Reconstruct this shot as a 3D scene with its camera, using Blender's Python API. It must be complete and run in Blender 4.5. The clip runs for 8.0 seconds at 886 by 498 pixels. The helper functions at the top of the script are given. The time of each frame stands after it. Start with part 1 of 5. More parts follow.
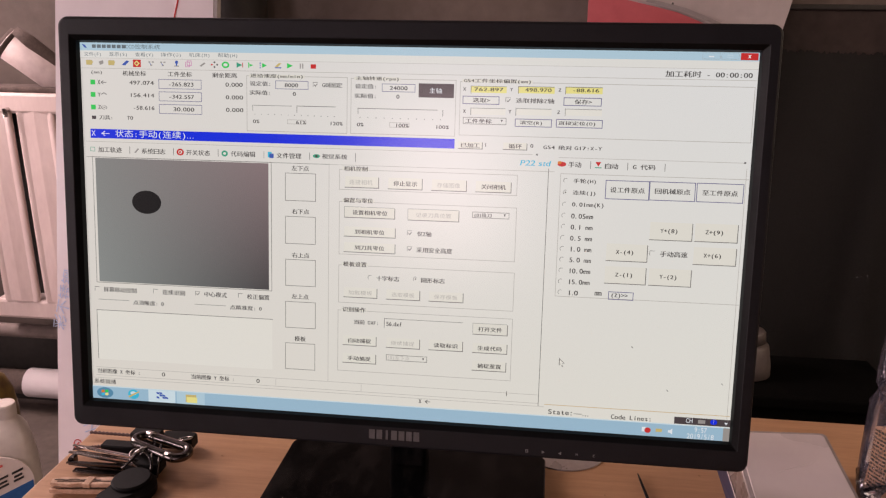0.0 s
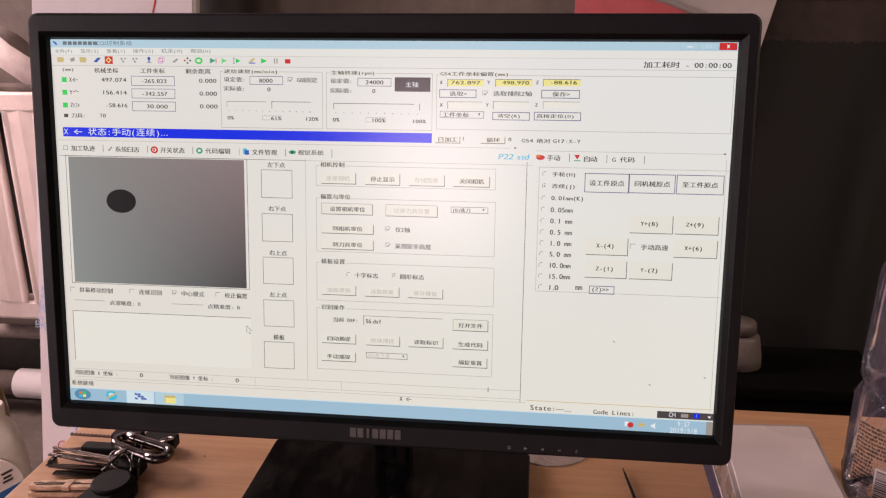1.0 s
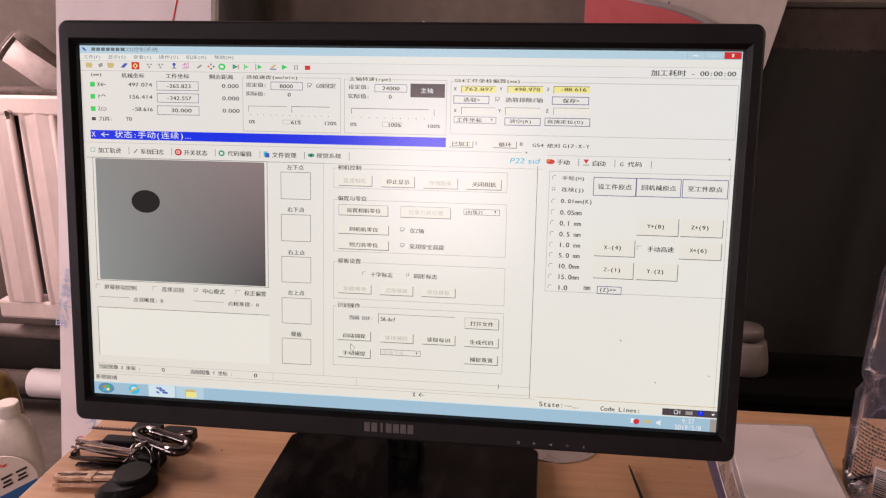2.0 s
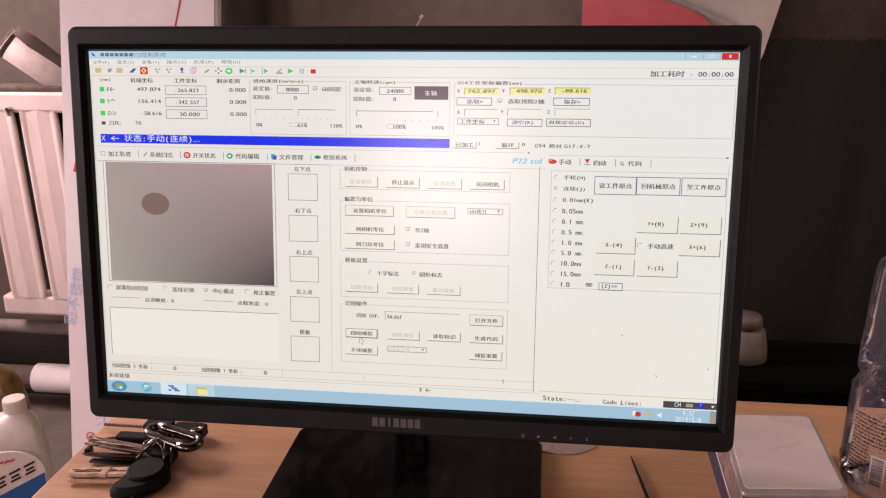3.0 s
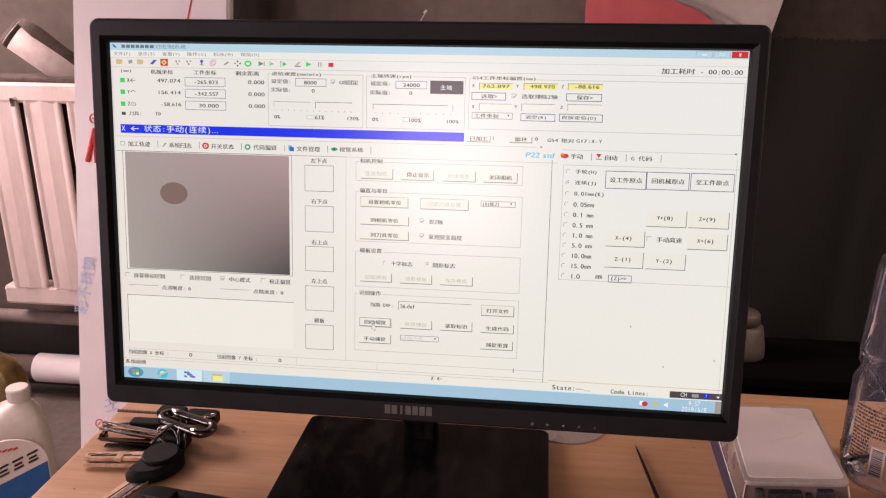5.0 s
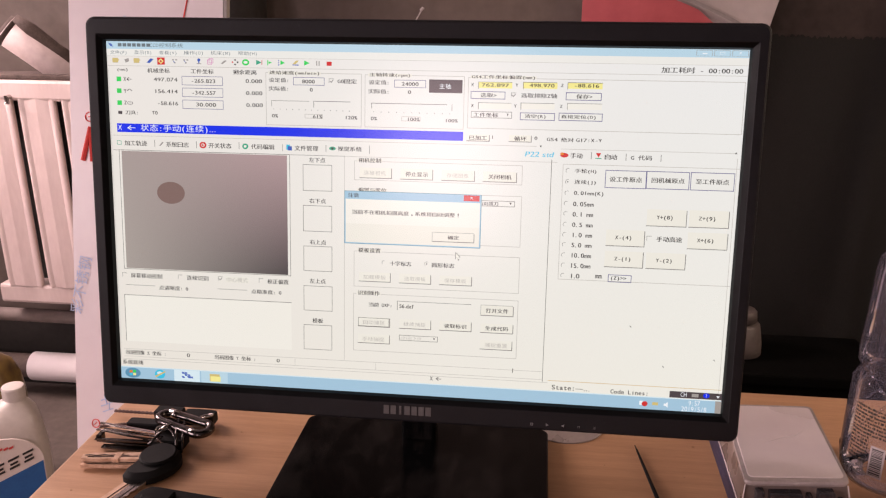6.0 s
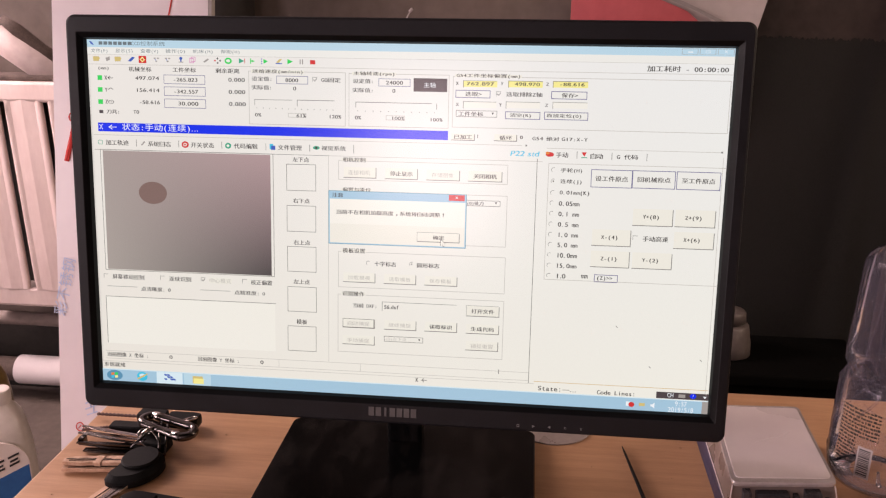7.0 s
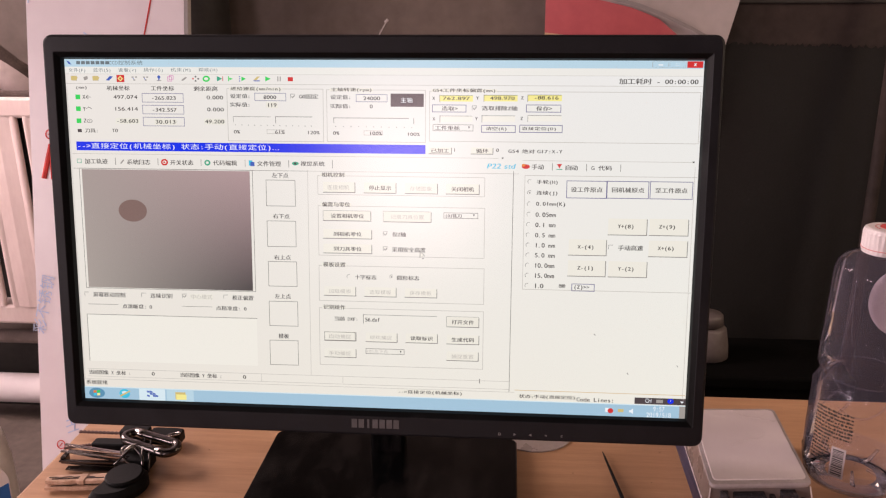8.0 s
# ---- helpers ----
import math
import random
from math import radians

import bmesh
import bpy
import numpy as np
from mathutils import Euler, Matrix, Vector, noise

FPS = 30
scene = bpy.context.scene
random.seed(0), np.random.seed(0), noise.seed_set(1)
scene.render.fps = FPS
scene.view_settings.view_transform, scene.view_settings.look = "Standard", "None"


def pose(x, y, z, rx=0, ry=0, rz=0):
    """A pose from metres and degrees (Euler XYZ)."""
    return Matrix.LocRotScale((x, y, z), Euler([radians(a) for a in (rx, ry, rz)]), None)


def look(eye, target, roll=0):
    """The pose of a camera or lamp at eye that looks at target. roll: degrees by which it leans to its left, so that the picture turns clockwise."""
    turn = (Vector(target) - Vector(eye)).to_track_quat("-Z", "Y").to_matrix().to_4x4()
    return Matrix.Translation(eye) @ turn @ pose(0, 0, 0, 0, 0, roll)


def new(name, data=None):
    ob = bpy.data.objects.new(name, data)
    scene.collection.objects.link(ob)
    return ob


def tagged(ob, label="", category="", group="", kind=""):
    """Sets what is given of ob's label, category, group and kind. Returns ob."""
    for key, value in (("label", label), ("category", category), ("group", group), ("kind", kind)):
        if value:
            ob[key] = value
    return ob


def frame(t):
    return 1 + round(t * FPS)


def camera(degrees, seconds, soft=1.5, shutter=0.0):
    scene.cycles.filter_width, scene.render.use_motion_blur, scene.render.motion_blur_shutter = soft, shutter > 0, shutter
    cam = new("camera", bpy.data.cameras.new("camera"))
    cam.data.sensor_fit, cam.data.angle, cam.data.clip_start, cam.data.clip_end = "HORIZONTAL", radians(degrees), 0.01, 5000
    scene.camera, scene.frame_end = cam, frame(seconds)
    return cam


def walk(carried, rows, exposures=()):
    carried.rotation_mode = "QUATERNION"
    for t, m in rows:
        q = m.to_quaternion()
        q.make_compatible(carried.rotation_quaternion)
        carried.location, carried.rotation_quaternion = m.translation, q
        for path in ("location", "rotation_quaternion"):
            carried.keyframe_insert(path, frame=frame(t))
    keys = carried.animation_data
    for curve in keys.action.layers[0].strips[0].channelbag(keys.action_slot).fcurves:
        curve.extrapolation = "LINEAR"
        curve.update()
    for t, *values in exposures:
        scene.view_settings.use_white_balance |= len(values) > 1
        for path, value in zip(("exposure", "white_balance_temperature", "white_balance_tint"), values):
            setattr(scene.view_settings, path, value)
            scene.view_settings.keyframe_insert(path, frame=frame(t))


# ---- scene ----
cam = camera(56.04, 8.0, soft=1.22)
DESK = 0.75  # height of the desk top


def at(t, eye, target, roll):
    return (t, look((eye[0], eye[1], eye[2] + DESK), (target[0], target[1], target[2] + DESK), roll))


walk(cam, [
    at(0.0, (0.102, -0.565, 0.378), (-0.136, 1.337, -0.191), 0.5),
    at(0.5, (0.108, -0.559, 0.375), (-0.116, 1.341, -0.208), 0.3),
    at(1.0, (0.112, -0.557, 0.377), (-0.112, 1.343, -0.205), -0.1),
    at(1.5, (0.111, -0.567, 0.379), (-0.124, 1.332, -0.205), 0.0),
    at(1.7, (0.111, -0.573, 0.379), (-0.131, 1.330, -0.191), 0.2),
    at(2.8, (0.110, -0.584, 0.387), (-0.135, 1.316, -0.186), -0.2),
    at(3.0, (0.108, -0.589, 0.390), (-0.132, 1.306, -0.204), -0.4),
    at(3.5, (0.108, -0.599, 0.393), (-0.136, 1.285, -0.232), -0.1),
    at(4.0, (0.107, -0.612, 0.398), (-0.131, 1.275, -0.220), 0.1),
    at(4.5, (0.102, -0.609, 0.397), (-0.133, 1.282, -0.209), 0.1),
    at(4.7, (0.099, -0.607, 0.394), (-0.135, 1.286, -0.210), 0.2),
    at(5.8, (0.095, -0.600, 0.389), (-0.127, 1.293, -0.218), 0.3),
    at(6.0, (0.094, -0.601, 0.392), (-0.126, 1.291, -0.219), 0.3),
    at(6.5, (0.095, -0.597, 0.390), (-0.116, 1.296, -0.218), 0.4),
    at(7.0, (0.098, -0.596, 0.389), (-0.101, 1.300, -0.217), 0.4),
    at(7.5, (0.098, -0.598, 0.390), (-0.089, 1.301, -0.211), 0.4),
    at(8.0, (0.099, -0.603, 0.395), (-0.052, 1.303, -0.194), -0.2),
], exposures=[(0.0, -0.25), (0.5, -0.19), (1.0, -0.11), (1.7, -0.07), (3.0, -0.01), (8.0, 0.04)])

# ---- light ----
world = bpy.data.worlds.new("sky")
scene.world = world
world.use_nodes = True
sky = world.node_tree.nodes.new("ShaderNodeTexSky")
sky.sky_type, sky.sun_disc = "NISHITA", False
sky.sun_elevation, sky.sun_rotation = radians(35), radians(250)
world.node_tree.links.new(sky.outputs[0], world.node_tree.nodes["Background"].inputs[0])
world.node_tree.nodes["Background"].inputs[1].default_value = 0.1


def window_light(name, m, w, h, watts, colour):
    lamp = bpy.data.lights.new(name, "AREA")
    lamp.shape, lamp.size, lamp.size_y, lamp.energy, lamp.color = "RECTANGLE", w, h, watts, colour
    ob = new(name, lamp)
    ob.matrix_world = m
    return ob


# daylight in the openings of the side walls and of the wall behind the camera
window_light("window_daylight", look((-1.97, 0.90, 1.78), (0.0, 0.0, 0.8)), 0.9, 1.0, 66, (1.0, 0.755, 0.73))
window_light("low_window_daylight", look((-0.30, -2.77, 1.22), (0.0, 0.0, 1.05)), 0.50, 0.62, 11, (1.0, 0.72, 0.75))
# fill lamps added in assumed, unseen windows to lift board and right desk
window_light("front_fill_lamp", look((-1.97, -1.45, 1.30), (-0.4, 0.4, 0.95)), 0.9, 0.75, 32, (1.0, 0.785, 0.81))
window_light("east_fill_lamp", look((2.17, 0.35, 1.75), (0.35, 0.05, 0.78)), 1.0, 0.8, 22, (1.0, 0.74, 0.54))


# ---- materials ----
def shader(name, rough=0.5, metal=0.0):
    m = bpy.data.materials.new(name)
    m.use_nodes = True
    b = m.node_tree.nodes["Principled BSDF"]
    b.inputs["Roughness"].default_value, b.inputs["Metallic"].default_value = rough, metal
    return m, m.node_tree.nodes, m.node_tree.links, b


def surface(name, dark, light, scale=30, rough=0.5, metal=0.0, bump=0.1, stretch=(1, 1, 1), fine=6.0, spread=0.15, height=0.001, gloss=0.5):
    """Two scales of noise between two colours, with grain and uneven gloss."""
    m, n, l, b = shader(name, rough, metal)
    co, mp = n.new("ShaderNodeTexCoord"), n.new("ShaderNodeMapping")
    mp.inputs["Scale"].default_value = stretch
    l.new(co.outputs["Object"], mp.inputs[0])
    big, small = n.new("ShaderNodeTexNoise"), n.new("ShaderNodeTexNoise")
    big.inputs["Scale"].default_value, small.inputs["Scale"].default_value = scale, scale * fine
    big.inputs["Detail"].default_value = small.inputs["Detail"].default_value = 6
    mix, ramp = n.new("ShaderNodeMath"), n.new("ShaderNodeValToRGB")
    mix.operation = "MULTIPLY_ADD"
    mix.inputs[1].default_value = 0.4
    for t in (big, small):
        l.new(mp.outputs[0], t.inputs["Vector"])
    half = n.new("ShaderNodeMath")
    half.operation, half.inputs[1].default_value = "MULTIPLY", 0.6
    l.new(big.outputs[0], half.inputs[0])
    l.new(small.outputs[0], mix.inputs[0])
    l.new(half.outputs[0], mix.inputs[2])
    l.new(mix.outputs[0], ramp.inputs[0])
    ramp.color_ramp.elements[0].position, ramp.color_ramp.elements[1].position = 0.33, 0.67
    ramp.color_ramp.elements[0].color, ramp.color_ramp.elements[1].color = (*dark, 1), (*light, 1)
    l.new(ramp.outputs[0], b.inputs["Base Color"])
    rr = n.new("ShaderNodeMapRange")
    rr.inputs[3].default_value, rr.inputs[4].default_value = max(0.02, rough - spread), min(1, rough + spread)
    l.new(big.outputs[0], rr.inputs[0])
    l.new(rr.outputs[0], b.inputs["Roughness"])
    b.inputs["Specular IOR Level"].default_value = gloss
    if bump:
        bp = n.new("ShaderNodeBump")
        bp.inputs["Strength"].default_value, bp.inputs["Distance"].default_value = bump, height
        l.new(small.outputs[0], bp.inputs["Height"])
        l.new(bp.outputs[0], b.inputs["Normal"])
    return m


def lit(name, rgb, power=1.0):
    """A patch of the lit display: it gives off its colour behind a matt anti-glare surface."""
    m, n, l, b = shader(name, 0.21)
    b.inputs["Base Color"].default_value = (0.012, 0.012, 0.013, 1)
    b.inputs["Emission Color"].default_value = (*rgb, 1)
    b.inputs["Emission Strength"].default_value = power
    b.inputs["Specular IOR Level"].default_value = 0.5
    return m


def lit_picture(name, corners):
    """A glowing patch of the display blended from colours at its left top, right top, left bottom and right bottom."""
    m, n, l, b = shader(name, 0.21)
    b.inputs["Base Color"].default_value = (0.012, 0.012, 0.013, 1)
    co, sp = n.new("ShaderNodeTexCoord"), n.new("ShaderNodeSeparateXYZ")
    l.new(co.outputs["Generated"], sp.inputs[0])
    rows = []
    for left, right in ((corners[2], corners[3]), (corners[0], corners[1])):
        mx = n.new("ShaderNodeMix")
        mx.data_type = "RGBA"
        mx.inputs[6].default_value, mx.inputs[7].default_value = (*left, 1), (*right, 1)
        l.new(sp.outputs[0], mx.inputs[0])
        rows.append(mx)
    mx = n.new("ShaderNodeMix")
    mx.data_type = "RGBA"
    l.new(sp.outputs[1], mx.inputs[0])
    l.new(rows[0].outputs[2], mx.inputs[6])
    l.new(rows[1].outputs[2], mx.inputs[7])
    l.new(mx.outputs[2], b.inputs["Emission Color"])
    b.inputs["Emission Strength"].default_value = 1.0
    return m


def clear(name, tint, rough=0.03, ior=1.45):
    m, n, l, b = shader(name, rough)
    b.inputs["Base Color"].default_value = (*tint, 1)
    b.inputs["Transmission Weight"].default_value, b.inputs["IOR"].default_value = 1.0, ior
    return m


bezel_plastic = surface("bezel_plastic", (0.0080, 0.0077, 0.0093), (0.0128, 0.0123, 0.0146), 60, 0.5, bump=0.15, fine=20, height=0.0003, gloss=0.22)
inner_plastic = surface("inner_plastic", (0.0022, 0.0022, 0.0026), (0.004, 0.004, 0.0046), 60, 0.42, bump=0.05, gloss=0.12)
gloss_black = surface("dusty_gloss_black", (0.0015, 0.0015, 0.0017), (0.0115, 0.0098, 0.0092), 16, 0.2, bump=0.03, stretch=(1.5, 0.6, 1), fine=4, spread=0.12, gloss=0.3)
for e, p in zip(gloss_black.node_tree.nodes["Color Ramp"].color_ramp.elements, (0.47, 0.66)):
    e.position = p
black_rubber = surface("black_rubber", (0.0035, 0.0035, 0.0038), (0.0085, 0.0082, 0.0086), 90, 0.55, bump=0.1, gloss=0.12)
wood = surface("desk_veneer", (0.36, 0.190, 0.098), (0.48, 0.278, 0.156), 15, 0.42, bump=0.12, stretch=(0.8, 15, 6), fine=6, height=0.0004)
edge_band = surface("edge_band", (0.36, 0.22, 0.12), (0.44, 0.28, 0.16), 14, 0.45, stretch=(1, 1, 6))
concrete = surface("bare_plaster", (0.090, 0.069, 0.060), (0.160, 0.123, 0.107), 3.0, 0.9, bump=0.5, fine=9, height=0.004)
floor_mat = surface("concrete_floor", (0.072, 0.055, 0.048), (0.155, 0.12, 0.105), 4, 0.8, bump=0.4, fine=10, height=0.003)
ceiling_mat = surface("ceiling_paint", (0.36, 0.33, 0.31), (0.46, 0.43, 0.41), 3, 0.9)
radiator_paint = surface("radiator_enamel", (0.68, 0.545, 0.52), (0.80, 0.66, 0.635), 16, 0.4, bump=0.05, stretch=(1, 1, 0.3))
dull_pipe = surface("dull_pipe", (0.15, 0.118, 0.108), (0.27, 0.215, 0.20), 8, 0.6, bump=0.2)
pipe_paint = surface("pipe_paint", (0.35, 0.275, 0.26), (0.56, 0.46, 0.45), 8, 0.5, bump=0.2)
# dark metal, also the colour of pieces that stand in for shade
steel_and_shade = surface("steel_and_shade", (0.012, 0.010, 0.009), (0.030, 0.025, 0.022), 10, 0.6, bump=0.1)
board_film = surface("board_film", (0.78, 0.70, 0.72), (0.86, 0.785, 0.80), 5, 0.35, bump=0.02)
board_core = surface("board_core", (0.30, 0.27, 0.26), (0.40, 0.37, 0.35), 30, 0.6)
board_dust = surface("brown_dust", (0.065, 0.046, 0.040), (0.14, 0.102, 0.090), 40, 0.9)
blue_marker = surface("blue_marker", (0.40, 0.52, 0.78), (0.66, 0.72, 0.86), 200, 0.6)
red_marker = surface("red_marker", (0.55, 0.03, 0.03), (0.68, 0.06, 0.05), 100, 0.6)
poster_white = surface("poster_white", (0.40, 0.35, 0.35), (0.50, 0.44, 0.44), 6, 0.5, bump=0.05)
poster_red = surface("poster_red", (0.40, 0.070, 0.085), (0.52, 0.105, 0.120), 6, 0.5, bump=0.05)
poster_grey = surface("poster_grey", (0.25, 0.22, 0.22), (0.32, 0.285, 0.285), 20, 0.5)
poster_tan = surface("poster_tan", (0.46, 0.32, 0.16), (0.58, 0.42, 0.24), 20, 0.6)
lower_sheet = surface("near_black_sheet", (0.0042, 0.0033, 0.0030), (0.0086, 0.0065, 0.0059), 5, 0.95, bump=0.5, fine=40, height=0.002)
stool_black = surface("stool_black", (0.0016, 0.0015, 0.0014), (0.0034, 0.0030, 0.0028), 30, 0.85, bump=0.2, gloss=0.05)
jug_plastic = surface("jug_plastic", (0.50, 0.44, 0.41), (0.62, 0.555, 0.52), 12, 0.35, bump=0.05)
label_blue = surface("label_blue", (0.02, 0.09, 0.27), (0.03, 0.13, 0.36), 30, 0.4)
label_pink = surface("label_pink", (0.66, 0.56, 0.52), (0.74, 0.64, 0.60), 20, 0.4)
amber = surface("amber_plastic", (0.075, 0.042, 0.022), (0.26, 0.17, 0.045), 16, 0.35, fine=3)
print_black = surface("print_black", (0.015, 0.014, 0.014), (0.03, 0.028, 0.028), 100, 0.5)
print_red = surface("print_red", (0.55, 0.05, 0.05), (0.62, 0.08, 0.07), 100, 0.5)
chrome = surface("worn_chrome", (0.42, 0.38, 0.36), (0.58, 0.54, 0.52), 120, 0.2, 1.0, bump=0.05, spread=0.10)
dark_chrome = surface("smoked_chrome", (0.07, 0.062, 0.06), (0.13, 0.115, 0.11), 100, 0.22, 1.0, bump=0.05)
brass = surface("worn_nickel_brass", (0.36, 0.225, 0.14), (0.66, 0.45, 0.33), 150, 0.42, 0.3, bump=0.1)
cord = surface("twisted_cord", (0.03, 0.012, 0.011), (0.13, 0.06, 0.05), 300, 0.7)
case_blue = surface("case_blue", (0.015, 0.017, 0.042), (0.025, 0.028, 0.066), 40, 0.35)
case_grey = surface("case_grey", (0.13, 0.10, 0.088), (0.20, 0.155, 0.138), 30, 0.3)
case_dark = surface("case_dark", (0.01, 0.012, 0.02), (0.05, 0.045, 0.05), 50, 0.25)
lid_white = surface("lid_frosted", (0.60, 0.52, 0.52), (0.68, 0.60, 0.60), 6, 0.28, bump=0.03)
rim_clear = surface("rim_grey", (0.34, 0.295, 0.29), (0.44, 0.385, 0.38), 60, 0.2)
disc_silver = surface("disc_silver", (0.34, 0.285, 0.265), (0.45, 0.385, 0.36), 40, 0.3, 0.3)
cap_white = surface("cap_white", (0.68, 0.62, 0.62), (0.78, 0.72, 0.72), 60, 0.4)
def thin_plastic(name, tint, haze):
    """A thin clear wall: mostly see-through, glossy towards its edges, a little milky."""
    m, n, l, b = shader(name)
    n.remove(b)
    through_, gloss, milk, fres = n.new("ShaderNodeBsdfTransparent"), n.new("ShaderNodeBsdfGlossy"), n.new("ShaderNodeBsdfDiffuse"), n.new("ShaderNodeFresnel")
    through_.inputs[0].default_value, gloss.inputs["Roughness"].default_value, milk.inputs[0].default_value = (*tint, 1), 0.06, (0.68, 0.64, 0.86, 1)
    fres.inputs[0].default_value = 1.22
    a, c = n.new("ShaderNodeMixShader"), n.new("ShaderNodeMixShader")
    a.inputs[0].default_value = haze
    l.new(through_.outputs[0], a.inputs[1])
    l.new(milk.outputs[0], a.inputs[2])
    l.new(fres.outputs[0], c.inputs[0])
    l.new(a.outputs[0], c.inputs[1])
    l.new(gloss.outputs[0], c.inputs[2])
    l.new(c.outputs[0], n["Material Output"].inputs[0])
    return m


bottle_clear = thin_plastic("clear_plastic", (0.978, 0.973, 0.992), 0.04)
# stronger lilac haze puts the base's pale highlights into the plastic's colour
bottle_base = thin_plastic("thick_clear_plastic", (0.975, 0.975, 1.0), 0.085)
window_glass = clear("window_glass", (1, 1, 1), 0.0)
frame_paint = surface("frame_paint", (0.55, 0.52, 0.50), (0.65, 0.62, 0.60), 20, 0.5)
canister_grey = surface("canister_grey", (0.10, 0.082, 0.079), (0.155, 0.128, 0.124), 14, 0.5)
grey_print = surface("grey_print", (0.20, 0.19, 0.19), (0.26, 0.25, 0.25), 200, 0.4)
mark_grey = surface("mark_grey", (0.075, 0.07, 0.07), (0.11, 0.105, 0.105), 200, 0.4)
panel_brown = surface("brown_panel", (0.020, 0.0138, 0.0124), (0.046, 0.0312, 0.0285), 5, 0.8, bump=0.3, fine=8, height=0.002, gloss=0.3)
label_back = surface("label_back", (0.50, 0.43, 0.47), (0.60, 0.53, 0.57), 60, 0.5)

# colours of the lit display
field_back = lit("lit_face", (0.80, 0.76, 0.68))
field_white = lit("lit_white", (0.84, 0.80, 0.73))
light_white = lit("lit_menu", (0.81, 0.785, 0.745))
title_blue = lit("lit_title", (0.47, 0.64, 0.75))
dialog_blue = lit("lit_dialog_title", (0.33, 0.52, 0.66))
dialog_rim = lit("lit_dialog_rim", (0.08, 0.25, 0.34))
task_blue = lit("lit_taskbar", (0.35, 0.53, 0.67))
task_soft = lit("lit_soft_task_button", (0.47, 0.64, 0.74))
task_light = lit("lit_task_button", (0.66, 0.78, 0.84))
status_blue = lit("lit_status", (0.0, 0.025, 0.78))
ink = lit("lit_ink", (0.05, 0.044, 0.042))
ink_soft = lit("lit_soft_ink", (0.14, 0.17, 0.19))
ink_grey = lit("lit_grey_ink", (0.50, 0.46, 0.42))
ink_fill = lit("lit_dark", (0.07, 0.055, 0.06))
white_ink = lit("lit_white_ink", (0.82, 0.84, 0.88))
rule = lit("lit_rule", (0.50, 0.46, 0.42))
rule_dark = lit("lit_dark_rule", (0.17, 0.155, 0.14))
navy_rule = lit("lit_navy_rule", (0.13, 0.12, 0.26))
tan_rule = lit("lit_tan_rule", (0.62, 0.42, 0.18))
yellow = lit("lit_yellow", (0.87, 0.78, 0.28))
green = lit("lit_green", (0.03, 0.62, 0.10))
cyan = lit("lit_cyan", (0.05, 0.50, 0.72))
red = lit("lit_red", (0.62, 0.03, 0.03))
orange = lit("lit_orange", (0.75, 0.22, 0.03))
icon_blue = lit("lit_icon_blue", (0.05, 0.11, 0.45))
icon_orb = lit("lit_icon_orb", (0.10, 0.27, 0.42))
icon_tan = lit("lit_icon_tan", (0.62, 0.48, 0.18))
icon_grey = lit("lit_icon_grey", (0.34, 0.31, 0.29))
icon_pink = lit("lit_icon_pink", (0.62, 0.12, 0.42))
icon_teal = lit("lit_icon_teal", (0.05, 0.36, 0.22))
# corner tints put viewing-angle shift and a pinkish cast into the glow
panel_face = lit_picture("lit_panel", ((0.80, 0.75, 0.71), (0.81, 0.795, 0.785), (0.79, 0.735, 0.665), (0.83, 0.80, 0.725)))
# pinkish top right corner is a screen reflection put into the emission
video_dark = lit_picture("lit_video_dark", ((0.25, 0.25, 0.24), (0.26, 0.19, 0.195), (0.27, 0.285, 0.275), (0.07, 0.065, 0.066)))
# paler and pinker: a reflection on the screen put into the emission
video_veiled = lit_picture("lit_video_veiled", ((0.37, 0.305, 0.285), (0.42, 0.29, 0.295), (0.38, 0.33, 0.30), (0.072, 0.061, 0.061)))
spot_dark = lit("lit_spot_dark", (0.006, 0.007, 0.007))
spot_veiled = lit("lit_spot_veiled", (0.21, 0.13, 0.115))


# ---- mesh tools ----
def part(name, bm, material, parent=None, label="", smooth=False):
    me = bpy.data.meshes.new(name)
    bm.normal_update()
    bm.to_mesh(me)
    bm.free()
    if smooth:
        for p in me.polygons:
            p.use_smooth = True
    me.materials.append(material)
    ob = new(name, me)
    ob.parent = parent
    if label:
        ob["label"] = label
    return ob


def thing(name, place, label, category, group="", kind=""):
    ob = new(name)
    ob.matrix_world = place if isinstance(place, Matrix) else Matrix.Translation(place)
    return tagged(ob, label, category, group, kind)


def box_bm(x0, y0, z0, x1, y1, z1, bevel=0.0, segments=2, bm=None):
    bm = bm or bmesh.new()
    made = bmesh.ops.create_cube(bm, size=1)["verts"]
    bmesh.ops.scale(bm, vec=(x1 - x0, y1 - y0, z1 - z0), verts=made)
    bmesh.ops.translate(bm, vec=((x0 + x1) / 2, (y0 + y1) / 2, (z0 + z1) / 2), verts=made)
    if bevel:
        edges = list({e for v in made for e in v.link_edges})
        bmesh.ops.bevel(bm, geom=edges, offset=bevel, segments=segments, affect="EDGES", profile=0.5)
    return bm


def loft(loops, close_ends=True, bm=None, ring=False):
    """Skin over loops of equal length."""
    bm = bm or bmesh.new()
    rows = [[bm.verts.new(p) for p in loop] for loop in loops]
    pairs = list(zip(rows, rows[1:])) + ([(rows[-1], rows[0])] if ring else [])
    for a, b in pairs:
        for i in range(len(a)):
            j = (i + 1) % len(a)
            bm.faces.new((a[i], a[j], b[j], b[i]))
    if close_ends and not ring:
        bm.faces.new(list(reversed(rows[0])))
        bm.faces.new(rows[-1])
    bmesh.ops.recalc_face_normals(bm, faces=bm.faces)
    return bm


